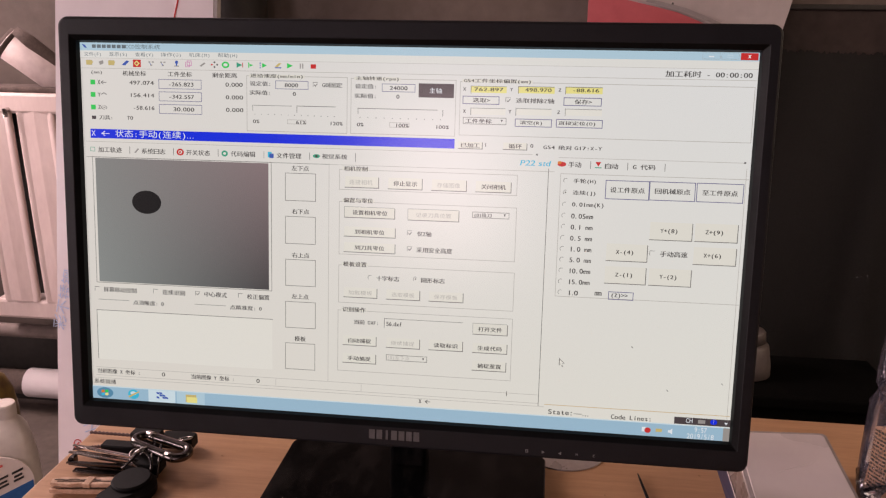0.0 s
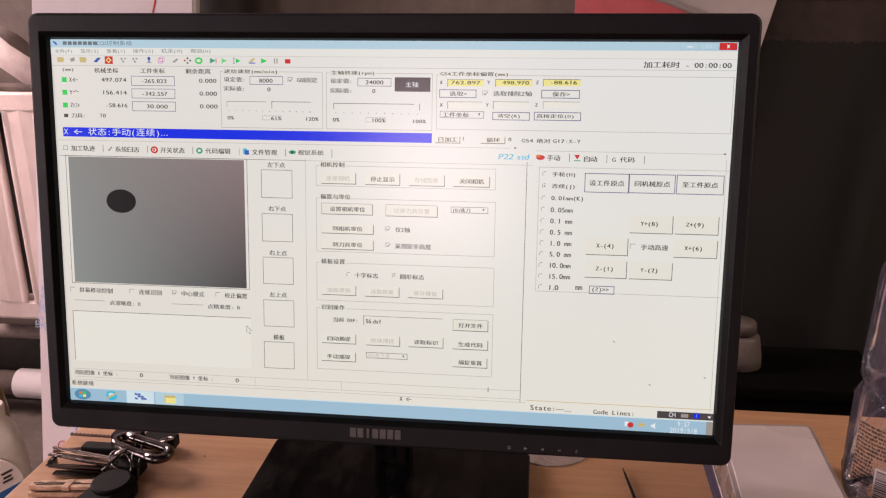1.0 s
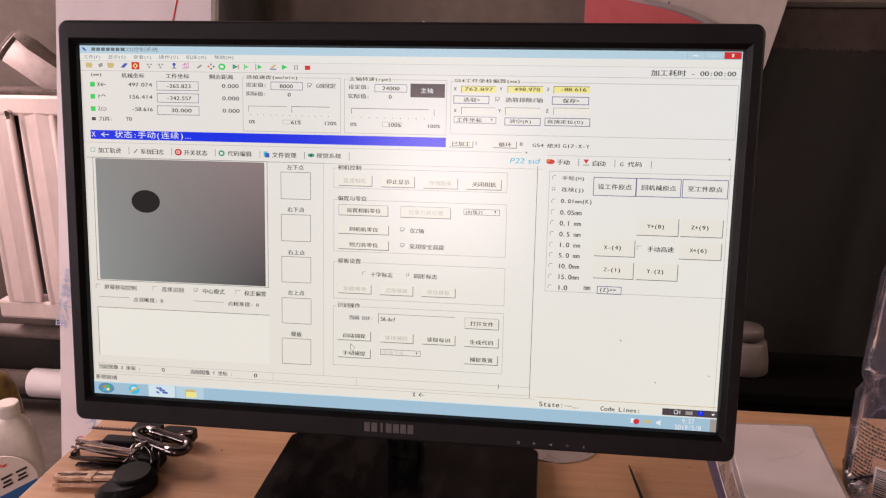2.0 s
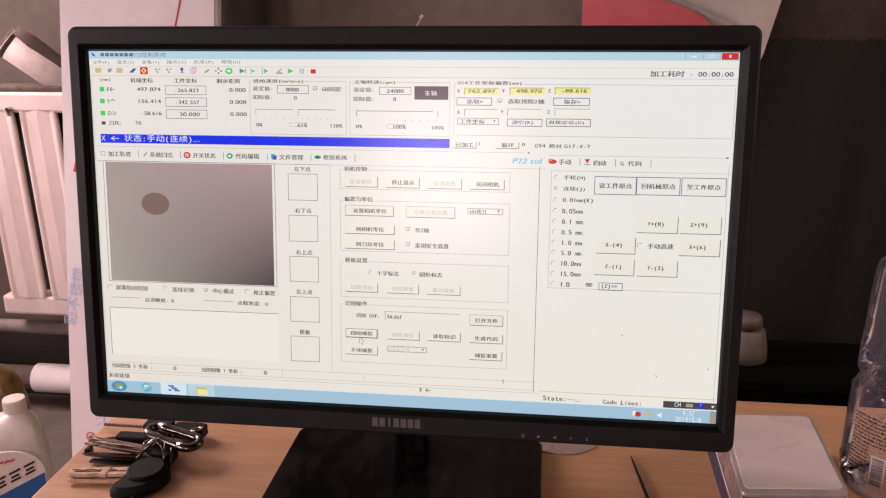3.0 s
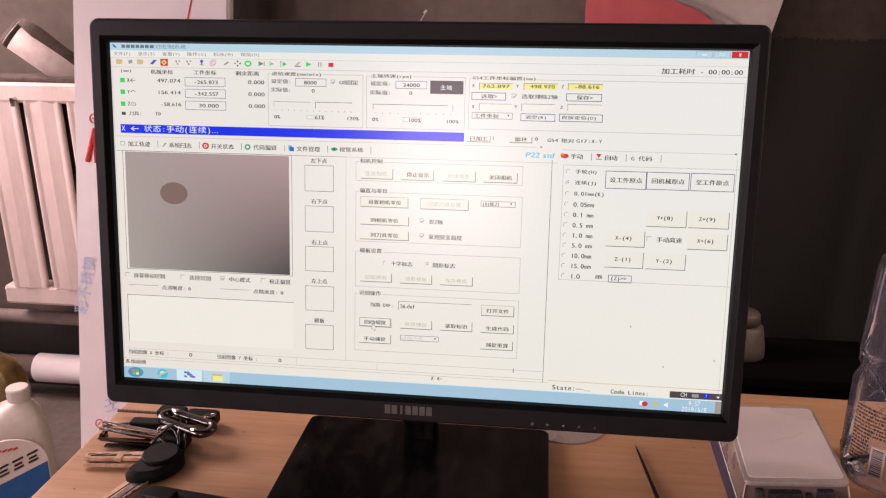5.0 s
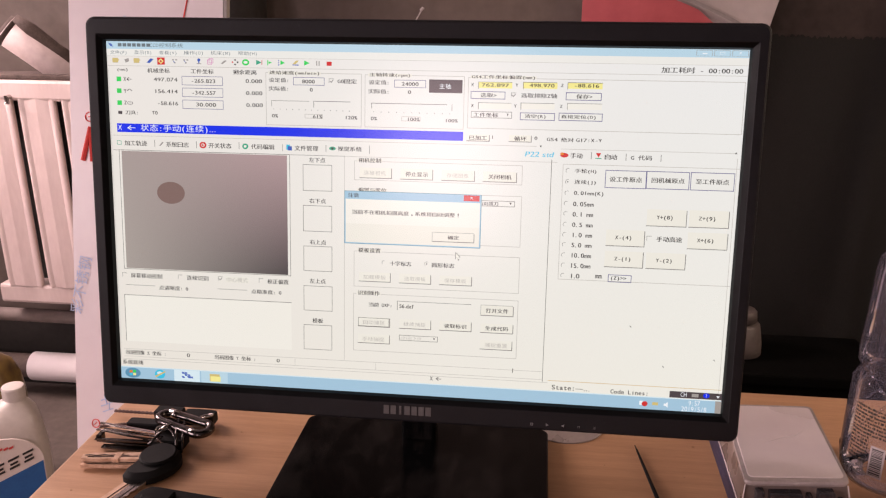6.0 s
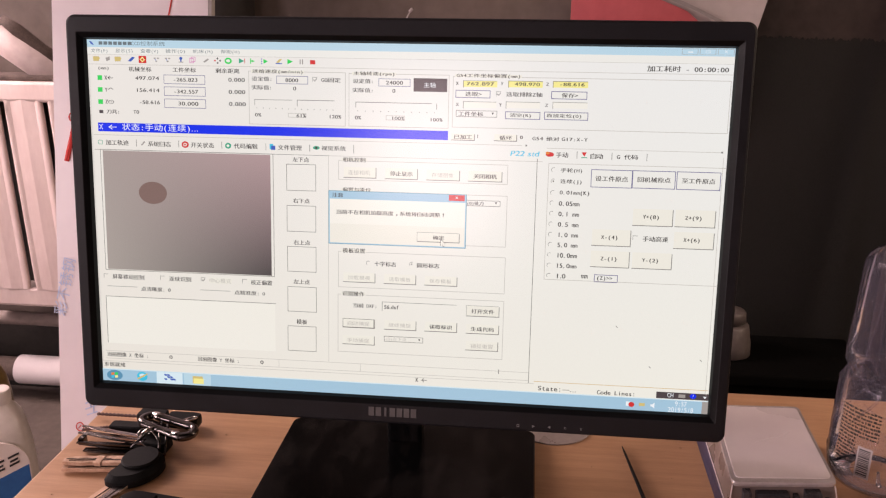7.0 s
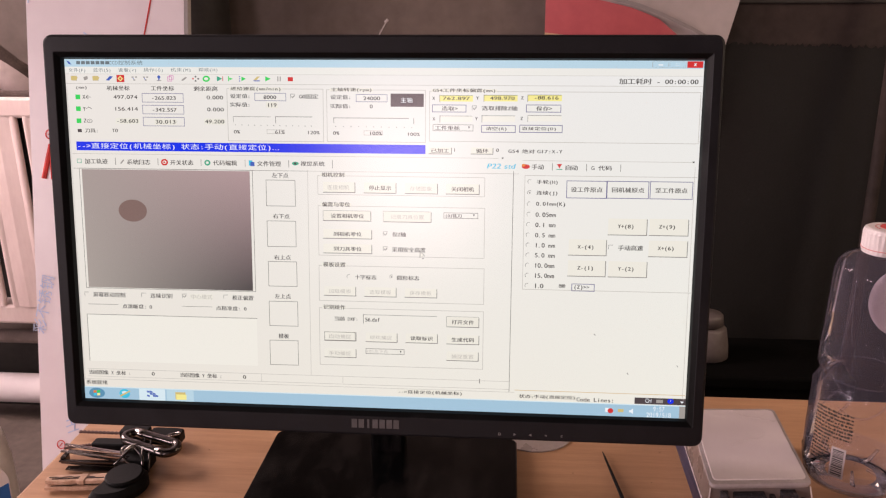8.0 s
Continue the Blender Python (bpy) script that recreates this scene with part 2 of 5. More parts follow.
def lathe(profile, n=48, flute=None):
    """Turn a profile of (radius, height) round z."""
    loops = []
    for r, z in profile:
        loops.append([((r if not flute else r * flute(2 * math.pi * i / n, z)) * math.cos(2 * math.pi * i / n), (r if not flute else r * flute(2 * math.pi * i / n, z)) * math.sin(2 * math.pi * i / n), z) for i in range(n)])
    return loft(loops)


def tube(points, radius, n=12, closed=False, bm=None):
    """A round bar along points; radius may be one for each point."""
    pts = [Vector(p) for p in points]
    loops = []
    for i, p in enumerate(pts):
        a = pts[i - 1] if (closed or i) else pts[i]
        b = pts[(i + 1) % len(pts)] if (closed or i < len(pts) - 1) else pts[i]
        d = (b - a).normalized()
        u = d.cross(Vector((0, 0, 1)) if abs(d.z) < 0.9 else Vector((1, 0, 0))).normalized()
        w = u.cross(d)
        r = radius[i] if isinstance(radius, (list, tuple)) else radius
        loops.append([p + (u * math.cos(2 * math.pi * k / n) + w * math.sin(2 * math.pi * k / n)) * r for k in range(n)])
    return loft(loops, not closed, bm, closed)


def rounded(x0, y0, x1, y1, r, n=6):
    """Corner points of a rounded rectangle, anticlockwise."""
    pts = []
    for cx, cy, a in ((x1 - r, y1 - r, 0), (x0 + r, y1 - r, 90), (x0 + r, y0 + r, 180), (x1 - r, y0 + r, 270)):
        pts += [(cx + r * math.cos(radians(a + 90 * k / n)), cy + r * math.sin(radians(a + 90 * k / n))) for k in range(n + 1)]
    return pts


def slab(outline2d, z0, z1, bevel=0.0, bm=None):
    """A flat plate from a 2D outline, with a small chamfer on its upper edge."""
    c = Vector((sum(p[0] for p in outline2d) / len(outline2d), sum(p[1] for p in outline2d) / len(outline2d)))
    loops = [[(x, y, z0) for x, y in outline2d], [(x, y, z1 - bevel) for x, y in outline2d]]
    if bevel:
        inner = []
        for x, y in outline2d:
            d = (c - Vector((x, y)))
            d = d.normalized() * bevel if d.length > bevel else d
            inner.append((x + d.x, y + d.y, z1))
        loops.append(inner)
    return loft(loops, True, bm)


# ---- room ----
def room():
    w = 0.15
    box = lambda name, a, m, label: tagged(part(name, box_bm(*a), m), label, "wall" if "wall" in name else name, kind="structure")
    box("floor", (-2.15, -2.95, -0.1, 2.35, 1.65, 0.0), floor_mat, "dark worn concrete floor")
    box("ceiling", (-2.15, -2.95, 2.8, 2.35, 1.65, 2.9), ceiling_mat, "plain painted ceiling")
    box("wall_north", (-2.0, 1.5, 0.0, 2.2, 1.65, 2.8), concrete, "bare brownish plaster wall behind the desk")
    bm = box_bm(2.2, -2.95, 0.0, 2.35, -0.2, 2.8)
    box_bm(2.2, 0.9, 0.0, 2.35, 1.65, 2.8, bm=bm)
    box_bm(2.2, -0.2, 0.0, 2.35, 0.9, 1.3, bm=bm)
    box_bm(2.2, -0.2, 2.2, 2.35, 0.9, 2.8, bm=bm)
    tagged(part("wall_east", bm, concrete), "bare brownish plaster wall with an added unseen window", "wall", kind="structure")
    # the left wall with its window opening, the wall behind with its door opening
    bm = box_bm(-2.15, -0.95, 0.0, -2.0, 1.65, 1.15)
    box_bm(-2.15, -0.95, 2.4, -2.0, 1.65, 2.8, bm=bm)
    box_bm(-2.15, -0.95, 1.15, -2.0, 0.38, 2.4, bm=bm)
    box_bm(-2.15, -2.95, 0.0, -2.0, -1.95, 2.8, bm=bm)
    box_bm(-2.15, -1.95, 0.0, -2.0, -0.95, 0.9, bm=bm)
    box_bm(-2.15, -1.95, 1.8, -2.0, -0.95, 2.8, bm=bm)
    box_bm(-2.15, 1.42, 1.15, -2.0, 1.65, 2.4, bm=bm)
    tagged(part("wall_west", bm, concrete), "bare plaster wall with one window and an added unseen one", "wall", kind="structure")
    bm = box_bm(-2.0, -2.95, 0.0, -0.58, -2.8, 2.8)
    for a in ((-0.02, 0.0, 2.2, 2.8),):
        box_bm(a[0], -2.95, a[1], a[2], -2.8, a[3], bm=bm)
    box_bm(-0.58, -2.95, 1.56, -0.02, -2.8, 2.8, bm=bm)
    box_bm(-0.58, -2.95, 0.0, -0.02, -2.8, 0.88, bm=bm)
    tagged(part("wall_south", bm, concrete), "bare plaster wall with a small window", "wall", kind="structure")
    # the last two are unseen openings added for the fill lamps
    for name, x, y0, y1, z0, z1, turn in (("window_1", -2.1, 0.38, 1.42, 1.15, 2.4, 0), ("window_2", -2.9, -0.58, -0.02, 0.88, 1.56, 1), ("added_window_front", -2.1, -1.95, -0.95, 0.9, 1.8, 0), ("added_window_east", 2.3, -0.2, 0.9, 1.3, 2.2, 0)):
        win = thing(name, (0, 0, 0), "white framed window", "window", kind="structure")
        bm = bmesh.new()
        for a, b, c, d in ((y0, y1, z0, z0 + 0.05), (y0, y1, z1 - 0.05, z1), (y0, y0 + 0.05, z0 + 0.05, z1 - 0.05), (y1 - 0.05, y1, z0 + 0.05, z1 - 0.05), ((y0 + y1) / 2 - 0.025, (y0 + y1) / 2 + 0.025, z0 + 0.05, z1 - 0.05)):
            if turn:
                box_bm(a, x - 0.03, c, b, x + 0.03, d, bm=bm)
            else:
                box_bm(x - 0.03, a, c, x + 0.03, b, d, bm=bm)
        part("window_frame", bm, frame_paint, win)
        g = part("pane", box_bm(y0 + 0.05, x - 0.003, z0 + 0.05, y1 - 0.05, x + 0.003, z1 - 0.05) if turn else box_bm(x - 0.003, y0 + 0.05, z0 + 0.05, x + 0.003, y1 - 0.05, z1 - 0.05), window_glass, win)
        g.visible_shadow = False


room()


def desk():
    d = thing("desk", (0, 0, 0), "light wood veneer desk with a plain top", "desk")
    part("desktop", box_bm(-0.298, -0.42, DESK - 0.025, 0.95, 0.184, DESK, 0.0015), wood, d)
    part("edge_strip", box_bm(-0.2995, -0.42, DESK - 0.024, -0.2981, 0.184, DESK - 0.002), edge_band, d)
    for x in (-0.28, 0.91):
        part("side_panel", box_bm(x, -0.40, 0.0, x + 0.018, 0.10, DESK - 0.025, 0.001), wood, d)
    part("stretcher", box_bm(-0.262, -0.06, 0.45, 0.91, -0.042, DESK - 0.025, 0.001), wood, d)


desk()

# ---- monitor ----
TILT, CENTRE = 8.0, 0.215
W, H = 0.476, 0.268
monitor = thing("monitor", (0, 0, DESK), "black widescreen computer monitor showing a control program", "monitor")
FACE = pose(0, 0, CENTRE, 90 - TILT)  # the lit plane: x right, y up, z to the viewer


def monitor_body():
    def ring(x0, y0, x1, y1, r, z):
        return [(x, y, z) for x, y in rounded(x0, y0, x1, y1, r)]

    o = (-0.2515, -0.1545, 0.2510, 0.1518)
    grow = lambda k, r, z: ring(o[0] + k, o[1] + k, o[2] - k, o[3] - k, r, z)
    front = [grow(0, 0.007, -0.022), grow(0, 0.007, 0.004), grow(0.0006, 0.0066, 0.0056), grow(0.002, 0.0055, 0.0064),
             ring(-0.2432, -0.1392, 0.2432, 0.1392, 0.001, 0.0066), ring(-0.2427, -0.1387, 0.2427, 0.1387, 0.001, 0.0062)]
    b = part("bezel", loft(front, False), bezel_plastic, monitor, "matt black plastic bezel")
    b.matrix_local = FACE
    lip = [ring(-0.2427, -0.1387, 0.2427, 0.1387, 0.001, 0.0062), ring(-0.2392, -0.1352, 0.2392, 0.1352, 0.0006, 0.0036), ring(-0.2380, -0.1340, 0.2380, 0.1340, 0.0004, -0.0008)]
    part("inner_lip", loft(lip, False), inner_plastic, monitor).matrix_local = FACE
    back = [grow(0, 0.007, -0.022), grow(0.012, 0.012, -0.034), grow(0.06, 0.02, -0.046), grow(0.09, 0.02, -0.052)]
    bm = loft(back, False)
    bm.faces.new([v for v in bm.verts][-len(back[0]):])
    part("back_shell", bm, bezel_plastic, monitor, smooth=True).matrix_local = FACE
    part("neck", box_bm(-0.016, 0.036, 0.008, 0.014, 0.058, 0.20, 0.003), gloss_black, monitor)
    part("foot", slab(rounded(-0.1068, -0.118, 0.1120, 0.0675, 0.007), 0.0, 0.010, 0.0012), gloss_black, monitor, "dusty glossy black rectangular foot")
    # maker's mark as seven plain blocks, key marks under the picture
    for i in range(7):
        x = -0.0190 + i * 0.0055
        w = 0.0016 if i == 2 else 0.0043
        x += 0.0014 if i == 2 else 0.0
        bm = box_bm(x, -0.1482, 0.0064, x + w, -0.1412, 0.0069)
        part("maker_mark", bm, mark_grey, monitor).matrix_local = FACE
    for i, x in enumerate((0.0968, 0.1085, 0.1205)):
        bm = bmesh.new()
        if i in (1, 2):
            s = 1 if i == 1 else -1
            slab([(x - 0.0009 * s, -0.1504), (x + 0.0011 * s, -0.1493), (x - 0.0009 * s, -0.1482)][::s], 0.0064, 0.00685, bm=bm)
        else:
            for a, b, c, d in ((-0.001, -0.0006, -0.001, 0.001), (0.0006, 0.001, -0.001, 0.001), (-0.0006, 0.0006, 0.0006, 0.001), (-0.0006, 0.0006, -0.001, -0.0006)):
                box_bm(x + a, -0.1493 + c, 0.0064, x + b, -0.1493 + d, 0.00685, bm=bm)
        part("key_mark", bm, grey_print, monitor).matrix_local = FACE
    part("status_led", slab([(0.2355 + 0.0006 * math.cos(a), -0.1180 + 0.0006 * math.sin(a)) for a in (0, 1, 2, 3, 4, 5)], 0.0036, 0.0042), grey_print, monitor).matrix_local = FACE


monitor_body()
display = part("display", box_bm(-W / 2, -H / 2, -0.003, W / 2, H / 2, 0.0), panel_face, monitor, "lit matt display panel with a grey control window")
display.matrix_local = FACE

# The lit picture is laid out in millimetres from the left top of the panel.
LAYER = 0.00018
host = {"ob": display, "lift": 0.0}


def px(x):
    return x / 1000 - W / 2


def py(y):
    return H / 2 - y / 1000


def quad(bm, x0, y0, x1, y1, z):
    v = [bm.verts.new((px(x), py(y), z)) for x, y in ((x0, y1), (x1, y1), (x1, y0), (x0, y0))]
    bm.faces.new(v)
    return bm


def laid(name, bm, mat):
    return part(name, bm, mat, host["ob"])


def fill(x0, y0, x1, y1, mat, name="panel", layer=1):
    return laid(name, quad(bmesh.new(), x0, y0, x1, y1, host["lift"] + LAYER * layer), mat)


def frame_lines(bm, x0, y0, x1, y1, t, z, sides="lrtb"):
    if "t" in sides:
        quad(bm, x0, y0, x1, y0 + t, z)
    if "b" in sides:
        quad(bm, x0, y1 - t, x1, y1, z)
    if "l" in sides:
        quad(bm, x0, y0 + t, x0 + t, y1 - t, z)
    if "r" in sides:
        quad(bm, x1 - t, y0 + t, x1, y1 - t, z)


def outline(x0, y0, x1, y1, name="group_frame", mat=None):
    bm = bmesh.new()
    frame_lines(bm, x0, y0, x1, y1, 0.36, host["lift"] + LAYER)
    return laid(name, bm, mat or rule)


glyphs = {}


def glyph(ch):
    """Outline of one character as points and faces, in ems."""
    if ch not in glyphs:
        cu = bpy.data.curves.new("lettering", "FONT")
        cu.body = ch
        ob = new("lettering", cu)
        me = bpy.data.meshes.new_from_object(ob.evaluated_get(bpy.context.evaluated_depsgraph_get()))
        bpy.data.objects.remove(ob)
        bpy.data.curves.remove(cu)
        glyphs[ch] = ([(v.co.x, v.co.y) for v in me.vertices], [tuple(p.vertices) for p in me.polygons])
        bpy.data.meshes.remove(me)
    return glyphs[ch]


def text(body, x0, x1, yc, h, mat=None, name="caption"):
    """Lettering fitted between x0 and x1, h high, centred on yc: one cell for a Latin sign, two for a Chinese one."""
    wide = any(ord(ch) >= 0x2000 for ch in body)
    if not wide and "(" not in body:
        h *= 0.92
    cells = [2 if ord(ch) >= 0x2000 else 0.55 if ch == "." and "m" not in body else 1 for ch in body]
    if mat is cyan:  # close set
        cells = [0.6 if ch in "t " else 1.15 for ch in body]
    cell = (x1 - x0) / sum(cells)
    if len(body) == 1:
        cell = min(cell, h * (1.05 if wide else 0.95))
    pts = [y for ch in body for _, y in glyph(ch)[0]]
    low, top = min(min(pts), 0.0), max(pts)
    ky = h / max(top - low, 1e-6)
    bm = bmesh.new()
    pen = (x0 + x1) / 2 - cell * sum(cells) / 2
    z = host["lift"] + LAYER * 3
    for ch, c in zip(body, cells):
        points, faces = glyph(ch)
        if points:
            a, b = min(x for x, _ in points), max(x for x, _ in points)
            room_ = cell * c * (0.90 if c == 2 or mat is cyan else 0.86)
            kx = room_ / max(b - a, 0.6 if c == 2 else 0.45 if c >= 1 else 0.3)
            mid = pen + cell * c * (0.30 if ch == "." and c == 1 else 0.5)
            vs = [bm.verts.new((px(mid + (x - (a + b) / 2) * kx), py(yc) + (y - (low + top) / 2) * ky / 1000, z)) for x, y in points]
            for f in faces:
                bm.faces.new([vs[q] for q in f])
        pen += cell * c
    if mat is cyan:  # slanted
        for v in bm.verts:
            v.co.x += (v.co.y - py(yc)) * 0.22
    if mat in (None, ink, cyan) and bm.faces:  # heavier strokes
        twin = bmesh.ops.duplicate(bm, geom=bm.faces[:])["geom"]
        bmesh.ops.translate(bm, vec=(0.00020, 0, LAYER * 0.4), verts=[g for g in twin if isinstance(g, bmesh.types.BMVert)])
    return part(name, bm, mat or ink, host["ob"])


def button(x0, y0, x1, y1, body, t0, t1, h, style="raised", mat=None):
    bm, z = bmesh.new(), host["lift"] + LAYER
    if style == "round":
        frame_lines(bm, x0, y0, x1, y1, 0.48, z)
        laid("button", bm, navy_rule)
        fill(x0 + 0.4, y0 + 0.4, x1 - 0.4, y1 - 0.4, light_white, "button_face", 0.5)
    else:
        frame_lines(bm, x0, y0, x1, y1, 0.5, z, "rb")
        if style == "framed":
            frame_lines(bm, x0, y0, x1 - 0.5, y1 - 0.5, 0.22, z, "lt")
        laid("button", bm, rule_dark)
        fill(x0 + 0.25, y0 + 0.25, x1 - 0.55, y1 - 0.55, field_back if style == "framed" else light_face, "button_face", 0.5)
    text(body, t0, t1, (y0 + y1) / 2, h, mat or ink)


light_face = lit("lit_button_face", (0.82, 0.78, 0.70))


def check(x, y, on):
    bm, z = bmesh.new(), host["lift"] + LAYER
    frame_lines(bm, x - 1.9, y - 1.8, x + 1.7, y + 1.8, 0.3, z, "lt")
    if on:
        for a, b in (((-1.1, -0.2), (-0.2, 0.9)), ((-0.2, 0.9), (1.4, -1.0))):
            v = [bm.verts.new((px(x + p), py(y + q + s), z)) for (p, q), s in ((a, 0.5), (b, 0.5), (b, -0.3), (a, -0.3))]
            bm.faces.new(v)
    laid("check_box", bm, rule_dark)


def radio(x, y, on):
    bm, z = bmesh.new(), host["lift"] + LAYER
    for k in range(7):
        a0, a1 = radians(60 + k * 24), radians(60 + (k + 1) * 24)
        bm.faces.new([bm.verts.new((px(x + r * math.cos(a)), py(y - r * math.sin(a)), z)) for r, a in ((1.8, a0), (1.8, a1), (1.5, a1), (1.5, a0))][::-1])
    if on:
        bm.faces.new([bm.verts.new((px(x + 0.6 * math.cos(k)), py(y + 0.6 * math.sin(k)), z)) for k in range(6)][::-1])
    laid("radio_button", bm, rule_dark)


def blob(x, y, rx, ry, mat, name="icon", layer=2, n=20, start=0.0, end=360.0):
    z = host["lift"] + LAYER * layer
    bm = bmesh.new()
    bm.faces.new([bm.verts.new((px(x + rx * math.cos(radians(start + (end - start) * k / n))), py(y - ry * math.sin(radians(start + (end - start) * k / n))), z)) for k in range(n)])
    return laid(name, bm, mat)


def poly(points, mat, name="icon", layer=2):
    bm = bmesh.new()
    bm.faces.new([bm.verts.new((px(x), py(y), host["lift"] + LAYER * layer)) for x, y in points])
    bmesh.ops.recalc_face_normals(bm, faces=bm.faces)
    return laid(name, bm, mat)


def program_window():
    fill(0, 0, W * 1000, 5.6, title_blue, "title_bar")
    fill(0, 5.6, W * 1000, 10.8, light_white, "menu_bar")
    fill(0, 18.0, W * 1000, 18.3, rule, "tool_bar_edge")
    fill(0, 10.8, W * 1000, 11.0, rule, "tool_bar_edge")
    # window buttons and marks of the title bar
    fill(464.0, 0.4, 475.2, 5.0, red, "close_button", 2)
    for a, b in ((-1, 1), (1, -1)):
        poly([(468.6, 2.7 - a), (469.3, 2.7 - a), (470.6, 2.7 + a), (469.9, 2.7 + a)], white_ink, layer=4)
    for x in (439.4, 451.6):
        outline(x, 0.4, x + 11.6, 4.8, "window_button", icon_grey)
    fill(443.6, 2.6, 447.0, 3.4, white_ink, "icon", 2)
    outline(455.6, 1.8, 459.0, 3.6, "icon", white_ink)
    poly([(1.6, 1.0), (4.0, 1.8), (5.6, 4.2), (3.2, 3.4)], icon_blue)
    for i, x in enumerate((9.4, 13.2, 17.0, 20.8, 24.6, 28.4, 32.2)):
        fill(x, 1.4, x + 3.0, 3.8, ink_soft, "name_bar", 2)
    # tool bar
    for x, m in ((7.0, icon_tan), (24.0, icon_tan)):
        poly([(x - 2.6, 12.6), (x + 1.5, 12.4), (x + 2.9, 13.6), (x + 1.6, 15.8), (x - 2.4, 15.8)], m)
        outline(x - 2.2, 12.4, x + 2.0, 15.9, "icon", icon_grey)
    poly([(14.2, 13.4), (17.6, 12.4), (17.8, 14.8), (15.0, 15.9)], icon_grey)
    poly([(31.8, 15.6), (35.2, 12.4), (37.6, 12.8), (34.4, 15.9)], icon_blue)
    fill(40.4, 11.6, 46.4, 16.9, red, "icon", 2)
    poly([(43.4, 12.2), (45.6, 14.3), (43.4, 16.4), (41.2, 14.3)], yellow, layer=3)
    poly([(43.4, 13.2), (44.5, 14.3), (43.4, 15.4), (42.3, 14.3)], red, layer=4)
    for x in (54.2, 63.0):
        for dx, dy in ((-2, -1.4), (0.6, -1.4), (-0.7, 0.8)):
            fill(x + dx, 14.1 + dy, x + dx + 1.5, 14.1 + dy + 0.9, icon_grey, "icon", 2)
        poly([(x - 1.4, 13.7), (x - 0.9, 13.7), (x + 0.3, 15.2), (x - 0.3, 15.2)], icon_blue)
    blob(73.4, 13.0, 1.2, 1.2, icon_blue)
    fill(72.9, 14.0, 73.9, 15.4, icon_blue, "icon", 2)
    fill(71.6, 15.4, 75.2, 16.0, icon_grey, "icon", 2)
    outline(80.0, 12.6, 83.4, 16.2, "icon", icon_pink)
    outline(81.2, 11.7, 84.6, 15.2, "icon", icon_pink)
    poly([(90.6, 15.2), (94.0, 12.8), (95.2, 13.4), (92.0, 15.8)], icon_grey)
    for dx, dy, m in ((-2.0, 0, red), (2.0, 0, ink), (0, -1.6, ink), (0, 1.6, ink)):
        poly([(101.8 + dx - 0.8, 14.2 + dy), (101.8 + dx, 14.2 + dy - 0.8), (101.8 + dx + 0.8, 14.2 + dy), (101.8 + dx, 14.2 + dy + 0.8)], m)
    blob(110.0, 14.2, 2.8, 2.3, green)
    blob(110.0, 14.2, 1.6, 1.1, light_white, layer=3)
    poly([(118.2, 12.2), (118.2, 16.0), (122.4, 14.1)], icon_teal)
    fill(122.4, 12.4, 122.9, 15.8, red, "icon", 2)
    fill(126.8, 12.2, 127.5, 16.0, green, "icon", 2)
    poly([(127.8, 13.2), (127.8, 15.0), (130.6, 14.1)], green)
    for dy in (-1.6, 0, 1.6):
        fill(135.2, 13.7 + dy, 136.0, 14.5 + dy, icon_blue, "icon", 2)
    poly([(137.0, 12.4), (137.0, 15.8), (140.4, 14.1)], green)
    poly([(146.2, 15.0), (149.0, 12.4), (151.2, 12.2), (148.6, 15.0)], icon_tan)
    fill(146.2, 15.2, 151.0, 15.9, icon_blue, "icon", 2)
    poly([(155.2, 12.2), (155.2, 15.9), (159.4, 14.0)], green)
    for x in (164.4, 166.2):
        fill(x, 12.3, x + 0.8, 15.8, icon_grey, "icon", 2)
    fill(172.3, 12.7, 176.2, 15.7, red, "icon", 2)
    # status line
    fill(5.8, 61.9, 275.6, 68.6, status_blue, "status_line")
    # tab row and its marks
    fill(2.0, 71.0, 330.0, 71.3, rule, "tab_edge")
    fill(2.0, 82.3, 186.0, 82.6, rule_dark, "tab_edge")
    fill(186.0, 82.3, 345.5, 82.6, rule, "tab_edge")
    fill(348.0, 72.4, 473.0, 72.7, rule, "tab_edge")
    outline(5.2, 75.2, 8.8, 78.4, "icon", icon_teal)
    poly([(39.4, 78.4), (42.2, 75.2), (43.2, 75.8), (40.6, 78.6)], icon_grey)
    blob(74.8, 77.0, 2.8, 2.5, red)
    blob(74.8, 77.0, 1.5, 1.3, field_white, layer=3)
    blob(74.8, 77.0, 0.8, 0.7, red, layer=4)
    blob(108.5, 77.0, 2.4, 2.2, icon_teal)
    blob(108.5, 77.0, 1.1, 1.0, field_white, layer=3)
    fill(140.8, 74.8, 143.6, 78.8, cyan, "icon", 2)
    fill(142.0, 76.0, 145.2, 79.2, icon_blue, "icon", 3)
    blob(176.7, 76.8, 2.6, 1.4, icon_teal)
    blob(176.7, 76.8, 0.9, 0.9, ink, layer=3)
    blob(350.4, 77.0, 3.0, 1.7, red)
    blob(348.8, 76.0, 1.4, 1.0, orange, layer=3)
    poly([(373.2, 74.8), (377.0, 74.8), (375.2, 78.0)], red)
    fill(373.0, 78.4, 377.4, 79.0, icon_teal, "icon", 2)
    for x, y in ((333.0, 71.2), (472.0, 72.6)):
        text("×", x - 1.0, x + 1.0, y, 1.9, ink)
    # live picture with its frame
    outline(6.4, 82.2, 143.4, 176.9, "picture_frame", rule_dark)
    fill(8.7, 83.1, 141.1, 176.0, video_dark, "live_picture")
    blob(47.9, 114.7, 11.3, 8.6, spot_dark, "round_mark", 2, 40)
    # desktop task bar
    fill(0, 257.9, W * 1000, 268.0, task_blue, "task_bar", 2)
